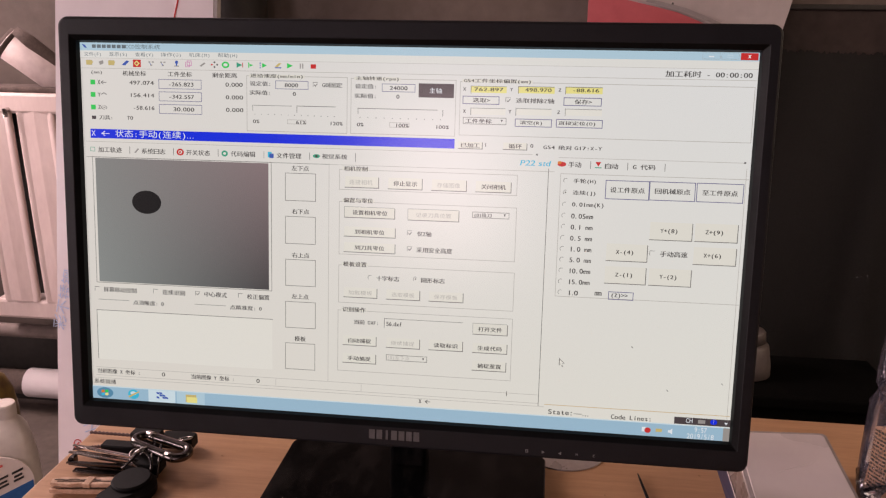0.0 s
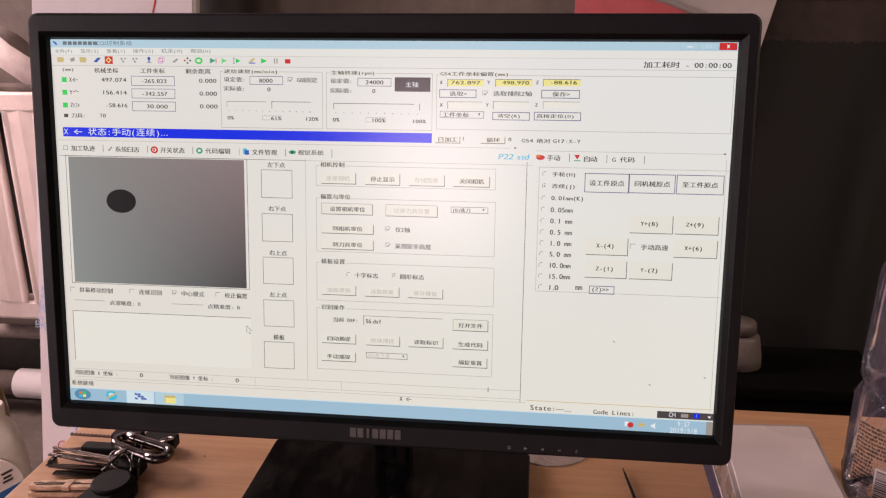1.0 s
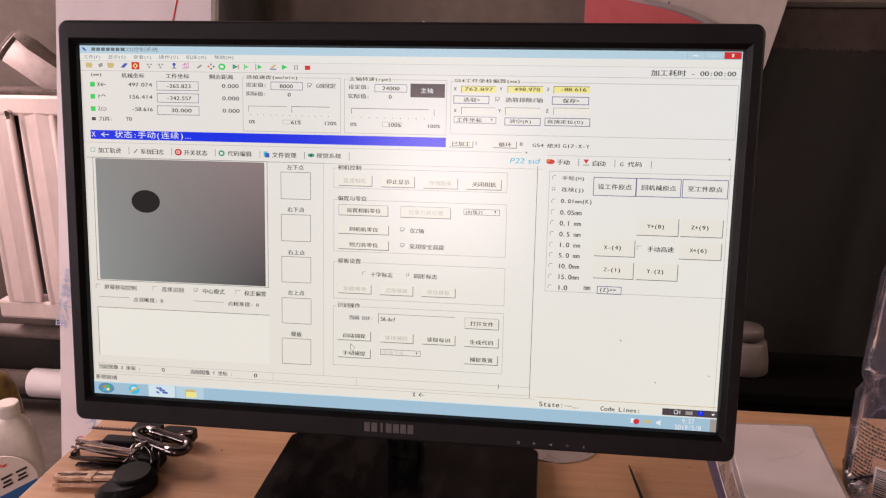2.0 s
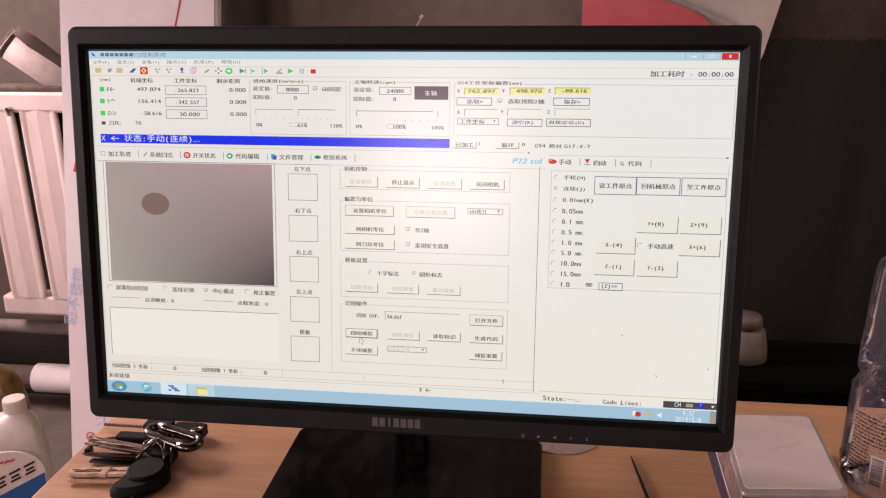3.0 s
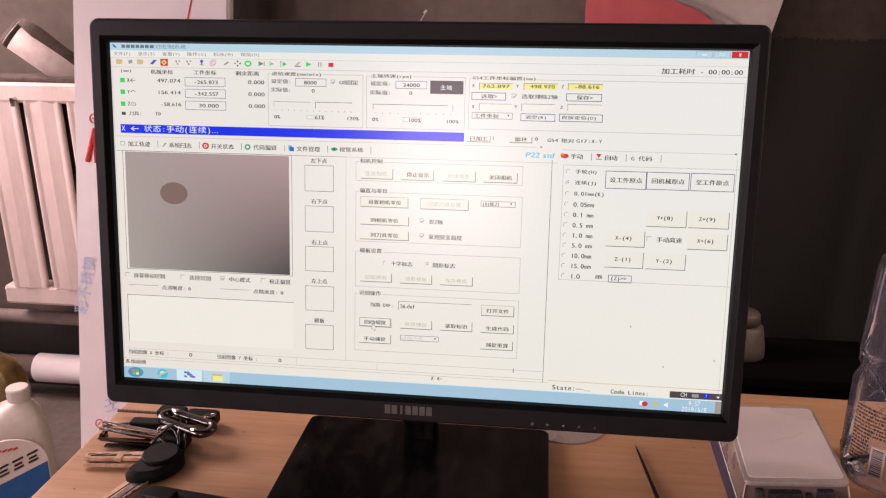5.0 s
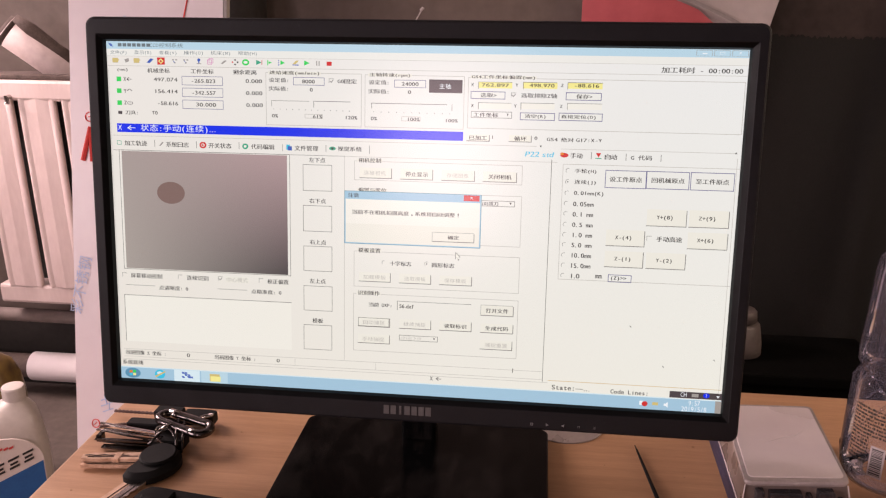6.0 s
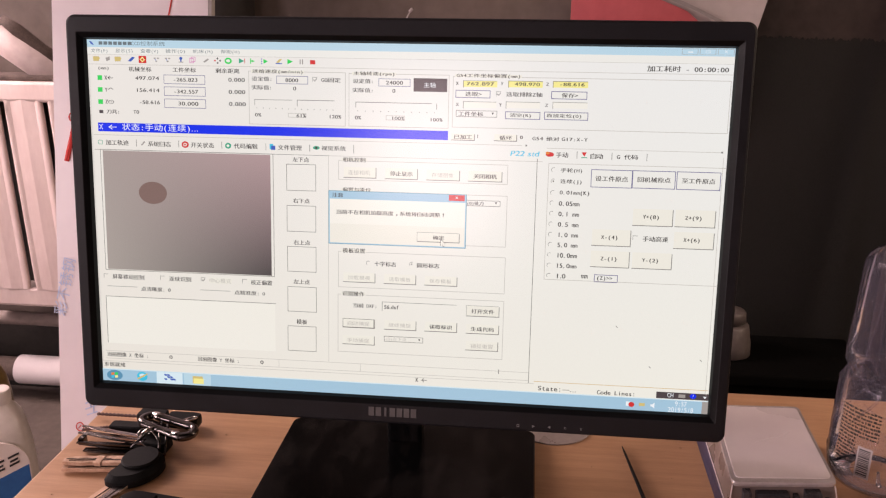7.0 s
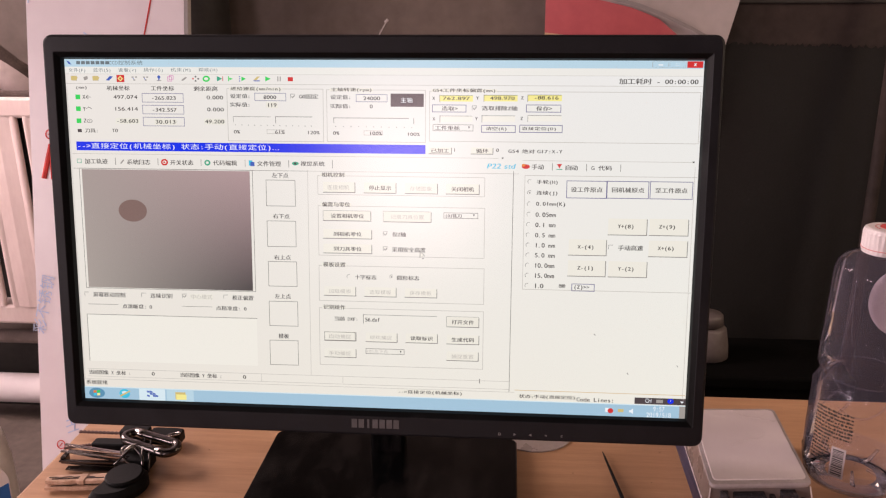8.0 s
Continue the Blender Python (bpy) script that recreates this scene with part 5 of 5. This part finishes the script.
    v = Vector((0.327, 0.940, 0.02))
    pts = []
    for i in range(48):
        a = 2 * math.pi * i / 48
        r = 0.0088 if math.cos(a) > 0 else 0.0075
        pts.append(c + u * (0.0185 * (1 if math.cos(a) > 0 else -1) + r * math.cos(a)) + v * r * math.sin(a))
    part("snap_hook", tube(pts, 0.0039, 14, True), dark_chrome, k, "smoked chrome snap hook", smooth=True)
    part("hook_hinge", tube([c + u * -0.022 + v * 0.0072, c + u * -0.012 + v * 0.0078], 0.0041, 14), chrome, k, smooth=True)
    part("hook_hinge", tube([c + u * 0.014 - v * 0.0086, c + u * 0.022 - v * 0.0082], 0.0040, 14), chrome, k, smooth=True)
    for cx, cy, cz, r, tx in ((-0.224, 0.014, 0.0165, 0.0075, 0.9), (-0.220, 0.008, 0.014, 0.0080, -0.8), (-0.196, 0.042, 0.016, 0.006, 0.3)):
        ring = [Vector((cx + r * math.cos(i / 16 * math.pi), cy + r * 0.8 * math.sin(i / 16 * math.pi), cz + r * tx * math.cos(i / 16 * math.pi + 0.6))) for i in range(32)]
        part("split_ring", tube(ring, 0.0007, 8, True), chrome, k, smooth=True)


key_bunch()


# ---- behind the desk ----
def leaning_board():
    b = thing("leaning_board", (0, 0, 0), "white film-covered board leaning behind the desk with pen marks", "board")
    # the board stands on the floor and leans back: y grows by 0.204 for each metre of height
    lean = math.degrees(math.atan(0.204))
    m = pose(0, 0.13, 0.0, -lean)
    h = lambda z: (z + DESK) / math.cos(radians(lean))
    part("panel", box_bm(-0.4610, 0.0, 0.0, -0.2685, 0.010, 1.9, 0.0008), board_core, b).matrix_local = m
    part("film", box_bm(-0.4605, -0.0008, 0.001, -0.2730, -0.0002, 1.899), board_film, b, "white protective film").matrix_local = m

    def mark(name, x0, z0, x1, z1, w, mat):
        a, c = Vector((x0, -0.0014, h(z0))), Vector((x1, -0.0014, h(z1)))
        part(name, tube([a, c], [w, w], 6), mat, b).matrix_local = m

    mark("red_line", -0.300, 0.44, -0.321, 0.345, 0.0008, red_marker)
    mark("red_stroke", -0.4355, 0.226, -0.4455, 0.187, 0.0030, red_marker)
    mark("red_stroke", -0.436, 0.224, -0.4345, 0.186, 0.0022, red_marker)
    high = [Vector((-0.4365 + 0.0052 * math.cos(i / 12 * math.pi), -0.0014, h(0.2376) + 0.0054 * math.sin(i / 12 * math.pi))) for i in range(24)]
    part("red_stamp", tube(high, 0.0007, 6, True), red_marker, b).matrix_local = m
    mark("red_stamp", -0.4385, 0.2376, -0.4345, 0.2376, 0.0008, red_marker)
    mark("blue_stroke", -0.4585, 0.43, -0.4575, 0.385, 0.0007, blue_marker)
    mark("blue_stroke", -0.392, 0.352, -0.384, 0.346, 0.0010, blue_marker)
    cu = bpy.data.curves.new("lettering", "FONT")
    cu.body = "彩不锈钢"
    cu.size = 0.0180
    ob = new("lettering", cu)
    me = bpy.data.meshes.new_from_object(ob.evaluated_get(bpy.context.evaluated_depsgraph_get()))
    bpy.data.objects.remove(ob)
    me.materials.clear()
    me.materials.append(blue_marker)
    t = new("lettering", me)
    t.parent = b
    t["label"] = "blue hand lettering"
    t.matrix_local = m @ pose(-0.4520, -0.0022, h(0.004), 90, 0, 0) @ pose(0, 0, 0, 0, 0, 78)
    # round red stamp and a blue sign at the foot of the lettering
    ring = [Vector((-0.4356 + 0.0048 * math.cos(i / 12 * math.pi), -0.0014, h(-0.129) + 0.0052 * math.sin(i / 12 * math.pi))) for i in range(24)]
    part("red_stamp", tube(ring, 0.0006, 6, True), red_marker, b).matrix_local = m
    mark("red_stamp", -0.4375, -0.131, -0.434, -0.127, 0.0006, red_marker)
    for x0, z0, x1, z1 in ((-0.428, -0.100, -0.416, -0.095), (-0.428, -0.107, -0.413, -0.101), (-0.426, -0.114, -0.413, -0.109), (-0.424, -0.093, -0.421, -0.104), (-0.417, -0.094, -0.418, -0.110), (-0.410, -0.096, -0.404, -0.094)):
        mark("blue_stroke", x0, z0, x1, z1, 0.0007, blue_marker)


leaning_board()


def radiator():
    r = thing("radiator", (0, 0, DESK), "white enamelled column radiator on the wall", "radiator")
    y = 1.40
    lean = 0.025

    def column(x):
        w = 0.0495
        loops = []
        for z, k in ((0.112, 0.985), (0.085, 1.0), (-0.372, 1.0), (-0.396, 0.95)):
            ring = []
            for i in range(28):
                a = 2 * math.pi * i / 28
                sx, sy = math.cos(a), math.sin(a)
                bx = math.copysign(abs(sx) ** 0.28, sx) * w * k
                by = math.copysign(abs(sy) ** 0.4, sy) * 0.007 - 0.026 + (-0.0030 * math.cos(bx / w * 2.2 * math.pi) if sy < 0 else 0)
                ring.append((x + bx - lean * (z - 0.1), y + by, z))
            loops.append(ring)
        part("column", loft(loops), radiator_paint, r, smooth=False)

    for i in range(3):
        column(-1.049 - 0.1165 * i)
    part("top_header", box_bm(-1.42, y - 0.036, 0.102, -0.94, y + 0.034, 0.154, 0.008), radiator_paint, r)
    part("dust_layer", box_bm(-1.41, y - 0.031, 0.1530, -0.95, y + 0.034, 0.1690, 0.005), board_dust, r, "brown dust on top")
    # dark plate added behind the columns so their gaps read as shade
    part("gap_shade_plate", box_bm(-1.34, y + 0.036, -0.40, -0.95, y + 0.050, 0.10), steel_and_shade, r)
    part("bottom_header", box_bm(-1.350, y - 0.032, -0.448, -0.93, y + 0.034, -0.394, 0.008), radiator_paint, r)
    part("air_valve", tube([(-1.232, y - 0.030, 0.112), (-1.232, y - 0.050, 0.112), (-1.232, y - 0.050, 0.096)], 0.0065, 10), chrome, r)
    for x in (-1.26, -1.05):
        part("bracket", box_bm(x, y + 0.02, -0.46, x + 0.03, 1.503, -0.43), steel_and_shade, r)
    for x in (-1.26, -1.05):
        part("bracket", box_bm(x, y + 0.02, 0.11, x + 0.03, 1.503, 0.14), steel_and_shade, r)


radiator()


def wall_pipes():
    p = thing("wall_stub_pipe", (0, 0, DESK), "short white insulated pipe sticking out of the wall", "pipe")
    part("pipe", tube([(-1.215, 1.365, 0.276), (-1.10, 1.415, 0.170), (-0.99, 1.51, 0.085)], 0.0385, 28), pipe_paint, p, smooth=True)
    part("torn_end", tube([(-1.221, 1.362, 0.282), (-1.214, 1.3655, 0.275), (-1.206, 1.369, 0.268)], [0.0355, 0.0388, 0.0389], 28), board_dust, p, "torn dusty end", smooth=True)
    part("dust", tube([(-1.200, 1.370, 0.291), (-1.170, 1.383, 0.266), (-1.120, 1.405, 0.216), (-1.07, 1.428, 0.170)], [0.025, 0.0285, 0.0272, 0.029], 24), board_dust, p, "brown dust on the upper side", smooth=True)
    p = thing("heating_pipe", (0, 0, DESK), "grey heating pipe running along the wall", "pipe")
    part("pipe", tube([(-2.0, 1.42, -0.505), (-0.3, 1.42, -0.505)], 0.019, 20), dull_pipe, p, smooth=True)
    for x in (-1.6, -0.6):
        part("clip", box_bm(x, 1.415, -0.53, x + 0.03, 1.502, -0.48), steel_and_shade, p)
    p = thing("white_drain_pipe", (0, 0, 0), "white plastic pipe running low along the wall", "pipe")
    part("pipe", tube([(-1.98, 1.42, 0.088), (-0.80, 1.42, 0.088)], 0.034, 24), board_dust, p, smooth=True)
    part("collar", tube([(-1.318, 1.42, 0.088), (-0.90, 1.42, 0.088)], 0.041, 28), board_film, p, "white sleeve", smooth=True)
    for x in (-1.6, -0.86):
        part("clip", box_bm(x, 1.43, 0.0, x + 0.03, 1.46, 0.06), steel_and_shade, p)
    # dark strip stands in for the shadow on the wall below the radiator
    b = thing("radiator_shadow_strip", (0, 0, 0), "dark strip at the foot of the wall standing in for the radiator's shadow", "plank")
    part("plank", box_bm(-1.98, 1.482, 0.0, -0.80, 1.499, 0.21, 0.003), steel_and_shade, b)


wall_pipes()


def oil_jug():
    j = thing("oil_jug", pose(-0.985, 0.83, 0, 0, 0, 34), "white plastic jug with a blue label on the floor", "jug")

    def section(w, d, z, dx=0.0, p=0.5):
        out = []
        for i in range(40):
            a = 2 * math.pi * i / 40
            out.append((dx + math.copysign(abs(math.cos(a)) ** p, math.cos(a)) * w, math.copysign(abs(math.sin(a)) ** p, math.sin(a)) * d, z))
        return out

    body = [section(0.080, 0.055, 0.0, -0.02), section(0.088, 0.062, 0.008, -0.02), section(0.090, 0.064, 0.03, -0.02), section(0.090, 0.064, 0.16, -0.02), section(0.088, 0.062, 0.21, -0.02), section(0.080, 0.056, 0.25, -0.018), section(0.064, 0.045, 0.28, -0.008), section(0.044, 0.032, 0.298, 0.004, 0.7), section(0.023, 0.023, 0.310, 0.016, 1.0), section(0.019, 0.019, 0.318, 0.018, 1.0)]
    part("body", loft(body), jug_plastic, j, "white moulded body", smooth=True)
    cap = [(0.0205, 0.318), (0.0222, 0.320), (0.0226, 0.345), (0.0210, 0.349), (0.014, 0.350)]
    part("cap", lathe(cap, 40), jug_plastic, j).location = (0.018, 0, -0.008)
    part("handle", tube([(-0.02, 0, 0.295), (-0.055, 0, 0.316), (-0.088, 0, 0.310), (-0.110, 0, 0.275), (-0.108, 0, 0.22)], 0.012, 14), jug_plastic, j, smooth=True)
    face = lambda x, z, k: (x, -0.0655 - 0.001 * k, z)

    def plate(name, pts, mat, k):
        bm = bmesh.new()
        front = [bm.verts.new(face(x, z, k)) for x, z in pts]
        back = [bm.verts.new((x, -0.061, z)) for x, z in pts]
        bm.faces.new(front)
        for i in range(len(pts)):
            q = (i + 1) % len(pts)
            bm.faces.new((front[q], front[i], back[i], back[q]))
        bmesh.ops.recalc_face_normals(bm, faces=bm.faces)
        return part(name, bm, mat, j)

    arch = [(-0.096, 0.03), (0.056, 0.03)] + [(-0.020 + 0.076 * math.cos(radians(a)), 0.195 + 0.062 * math.sin(radians(a))) for a in range(0, 181, 12)]
    plate("label", arch, label_pink, 0)
    plate("label_band", [(-0.094, 0.034), (0.054, 0.034), (0.054, 0.192), (-0.094, 0.142)], label_blue, 1)
    for i, x in enumerate((-0.066, -0.038, -0.010, 0.018)):
        for dx, dz, w, h in ((0.001, 0, 0.019, 0.004), (0.003, 0.009, 0.015, 0.004), (0, 0.018, 0.021, 0.004)):
            z = 0.168 + i * 0.009 + dz
            plate("name_bar", [(x + dx, z), (x + dx + w, z + w * 0.33), (x + dx + w, z + h + w * 0.33), (x + dx, z + h)], print_black, 2)
    for x in (-0.034, -0.024, -0.014, -0.004):
        plate("red_bar", [(x, 0.232), (x + 0.008, 0.235), (x + 0.008, 0.239), (x, 0.236)], print_red, 2)
    for k in range(5):
        plate("print_bar", [(-0.078, 0.120 - k * 0.014), (-0.052 + 0.008 * (k % 3), 0.123 - k * 0.014), (-0.052 + 0.008 * (k % 3), 0.126 - k * 0.014), (-0.078, 0.123 - k * 0.014)], poster_white, 2)
    y = thing("amber_jug", (-1.142, 0.985, 0), "brown and yellow plastic oil container on the floor", "container")
    part("body", loft([section(0.070, 0.05, 0.0), section(0.075, 0.055, 0.01), section(0.076, 0.056, 0.235), section(0.070, 0.052, 0.280), section(0.056, 0.044, 0.314), section(0.034, 0.030, 0.333, 0, 0.8), section(0.024, 0.024, 0.338, 0, 1.0)]), amber, y, smooth=True)
    part("cap", lathe([(0.024, 0.334), (0.026, 0.336), (0.026, 0.352), (0.02, 0.355)], 32), board_dust, y, "dusty brown cap")


oil_jug()


def wall_poster():
    p = thing("wall_poster", (0, 1.466, DESK), "red and white printed sheet hanging on the wall", "poster")

    def sheet_of(name, pts, mat, off, thick=0.003):
        bm = bmesh.new()
        front = [bm.verts.new((x, -off - 0.012 * math.sin((x - 0.18) * 6), z)) for x, z in pts]
        back = [bm.verts.new((v.co.x, v.co.y + thick, v.co.z)) for v in front]
        bm.faces.new(front)
        bm.faces.new(back[::-1])
        for i in range(len(pts)):
            q = (i + 1) % len(pts)
            bm.faces.new((front[q], front[i], back[i], back[q]))
        bmesh.ops.recalc_face_normals(bm, faces=bm.faces)
        bmesh.ops.triangulate(bm, faces=bm.faces)
        return part(name, bm, mat, p)

    curve = [(0.183, 0.400), (0.235, 0.391), (0.284, 0.380), (0.320, 0.372), (0.370, 0.360), (0.410, 0.345), (0.436, 0.334), (0.497, 0.306), (0.535, 0.286)]
    sheet_of("white_field", [(0.182, 0.10), (0.545, 0.10), (0.570, 0.16), (0.598, 0.243), (0.626, 0.362), (0.65, 0.48), (0.67, 0.62), (0.182, 0.62)], poster_white, 0.0)
    sheet_of("red_field", [(0.181, 0.303), (0.235, 0.2975), (0.300, 0.290), (0.500, 0.290)] + [(x + 0.010, z) for x, z in curve[6:0:-1]] + [(0.181, 0.402)], poster_red, 0.004)
    sheet_of("tan_strip", [(0.181, 0.280), (0.360, 0.280), (0.300, 0.2896), (0.235, 0.2971), (0.181, 0.3026)], poster_tan, 0.0045)
    sheet_of("grey_curve", [(x + 0.026, z + 0.002) for x, z in curve[2:]] + [(x + 0.029, z + 0.0095) for x, z in curve[:1:-1]], poster_grey, 0.0055)
    part("pin", tube([(0.369, -0.010, 0.374), (0.370, -0.012, 0.381)], [0.0035, 0.0015], 10), print_black, p)
    w = thing("wall_wire", (0, 0, DESK), "short bent piece of pale wire on the wall", "wire")
    part("wire", tube([(-0.235, 1.505, 0.27), (-0.222, 1.47, 0.293), (-0.206, 1.462, 0.318), (-0.199, 1.462, 0.330)], 0.0016, 8), poster_white, w)
    part("tip", tube([(-0.203, 1.461, 0.326), (-0.196, 1.461, 0.333)], 0.0036, 8), poster_white, w)


wall_poster()


def dark_hangings():
    p = thing("brown_panel", (0, 0, 0), "dark brown stained panel standing against the wall", "panel")
    part("board", box_bm(0.50, 1.485, 0.0, 2.18, 1.499, 1.118, 0.002), panel_brown, p)
    # the shadow line over the panel is built as a dark strip
    part("shadow_line_strip", box_bm(0.50, 1.478, 1.118, 2.18, 1.499, 1.130, 0.003), steel_and_shade, p, "dark strip drawn as the shadow line along the top")
    # near-black sheet makes the panel's lower part darker; top edge slightly uneven
    c = thing("dark_lower_sheet", (0, 0, 0), "near-black sheet before the lower part of the brown panel, uneven top edge", "curtain")
    bm = bmesh.new()
    cols = 420
    rng = random.Random(4)
    fray = [rng.uniform(-0.006, 0.004) for _ in range(cols + 1)]
    rows = []
    for k in range(2):
        for z in (0.02, 0.55, 1.0):
            rows.append([bm.verts.new((0.545 + 1.6 * i / cols, 1.4835 - 0.003 * k - 0.004 * (0.3 + 0.7 * (1.1 - z)) * (1 + math.sin(i * 0.16 + math.sin(i * 0.066) * 2)) * 0.5, z + (0.030 - 0.00008 * i + fray[i] if z == 1.0 else 0))) for i in range(cols + 1)])
    for base in (0, 3):
        for a, b in ((base, base + 1), (base + 1, base + 2)):
            for i in range(cols):
                bm.faces.new((rows[a][i], rows[a][i + 1], rows[b][i + 1], rows[b][i]))
    part("lower_sheet", bm, lower_sheet, c, smooth=True)
    o = thing("leaning_pole", (0, 0, 0), "thin dark brown pole leaning before the near-black sheet", "pole")
    part("shaft", tube([(0.920, 1.300, 0.0), (0.948, 1.360, 0.60), (0.972, 1.420, 1.15), (0.980, 1.470, 1.60)], 0.014, 14), panel_brown, o, smooth=True)
    part("end_cap", tube([(0.9195, 1.2995, 0.0), (0.9214, 1.3030, 0.03)], 0.0155, 14), steel_and_shade, o)
    # dark column added to give the shade gradient right of the leaning board
    d = thing("board_shade_post", (-0.66, 1.42, 0), "dark round column before the wall standing in for shade beside the board", "post")
    part("shaft", lathe([(0.085, 0.0), (0.085, 2.78)], 40), steel_and_shade, d, smooth=True)
    part("foot_plate", lathe([(0.11, 0.0), (0.11, 0.012)], 32), steel_and_shade, d)
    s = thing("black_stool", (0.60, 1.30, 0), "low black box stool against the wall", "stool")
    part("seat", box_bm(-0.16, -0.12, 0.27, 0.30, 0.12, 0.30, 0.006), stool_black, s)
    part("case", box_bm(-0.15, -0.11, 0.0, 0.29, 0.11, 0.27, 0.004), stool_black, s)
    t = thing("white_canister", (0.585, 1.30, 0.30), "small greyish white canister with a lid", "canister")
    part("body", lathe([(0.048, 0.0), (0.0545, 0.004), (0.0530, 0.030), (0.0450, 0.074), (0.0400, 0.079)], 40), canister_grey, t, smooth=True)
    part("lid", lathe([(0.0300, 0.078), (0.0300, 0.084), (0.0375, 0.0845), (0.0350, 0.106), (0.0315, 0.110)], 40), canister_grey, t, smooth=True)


dark_hangings()


def desk_specks():
    rng = random.Random(9)
    for x, y in ((0.396, 0.143), (-0.165, 0.045), (0.225, 0.02), (0.19, -0.03), (0.16, 0.03), (-0.27, -0.06), (0.24, 0.07)):
        s = thing("crumb", (x, y, DESK), "tiny dark crumb on the desk", "crumb", "crumbs on the desk")
        bm = bmesh.new()
        bmesh.ops.create_icosphere(bm, subdivisions=1, radius=1)
        bmesh.ops.scale(bm, vec=(rng.uniform(0.0006, 0.0015), 0.0005, 0.0005), verts=bm.verts)
        bmesh.ops.translate(bm, vec=(0, 0, 0.0005), verts=bm.verts)
        part("grain", bm, edge_band if x != 0.396 else print_black, s)


desk_specks()


# ---- movement ----
def motions():
    hid, out = FACE @ Matrix.Translation((0, 0, -0.010)), FACE
    walk(message, [(0.0, hid), (5.1, hid), (5.17, out), (7.93, out), (7.97, hid), (8.0, hid)])
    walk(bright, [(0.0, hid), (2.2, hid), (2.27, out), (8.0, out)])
    walk(focus, [(0.0, hid), (2.2, hid), (2.27, out), (8.0, out)])
    walk(idle, [(0.0, hid), (5.1, hid), (5.17, out), (7.93, out), (7.97, hid), (8.0, hid)])
    for g in greys:
        walk(g, [(0.0, hid), (5.1, hid), (5.17, out), (8.0, out)])
    for g in finals:
        walk(g, [(0.0, hid), (7.93, hid), (7.97, out), (8.0, out)])
    go = lambda x, y: FACE @ Matrix.Translation(((x - 238) / 1000, (134 - y) / 1000, 0))
    walk(arrow, [(0.0, go(354.9, 213.9)), (0.4, go(356, 213)), (0.6, go(356, 211)), (0.8, go(279, 205)), (1.0, go(141.2, 203.1)), (1.2, go(155, 221)), (1.4, go(192, 231)), (1.5, go(196.9, 230.1)), (1.7, go(205, 220)), (2.8, go(208.5, 213)), (3.5, go(207.1, 211)), (4.5, go(207.3, 210.4)),
                 (5.0, go(207.3, 210.4)), (5.8, go(258, 160.5)), (6.0, go(272.2, 152)), (6.5, go(271.9, 143.8)), (7.0, go(271.8, 141.6)), (8.0, go(271.9, 141.5))])


motions()
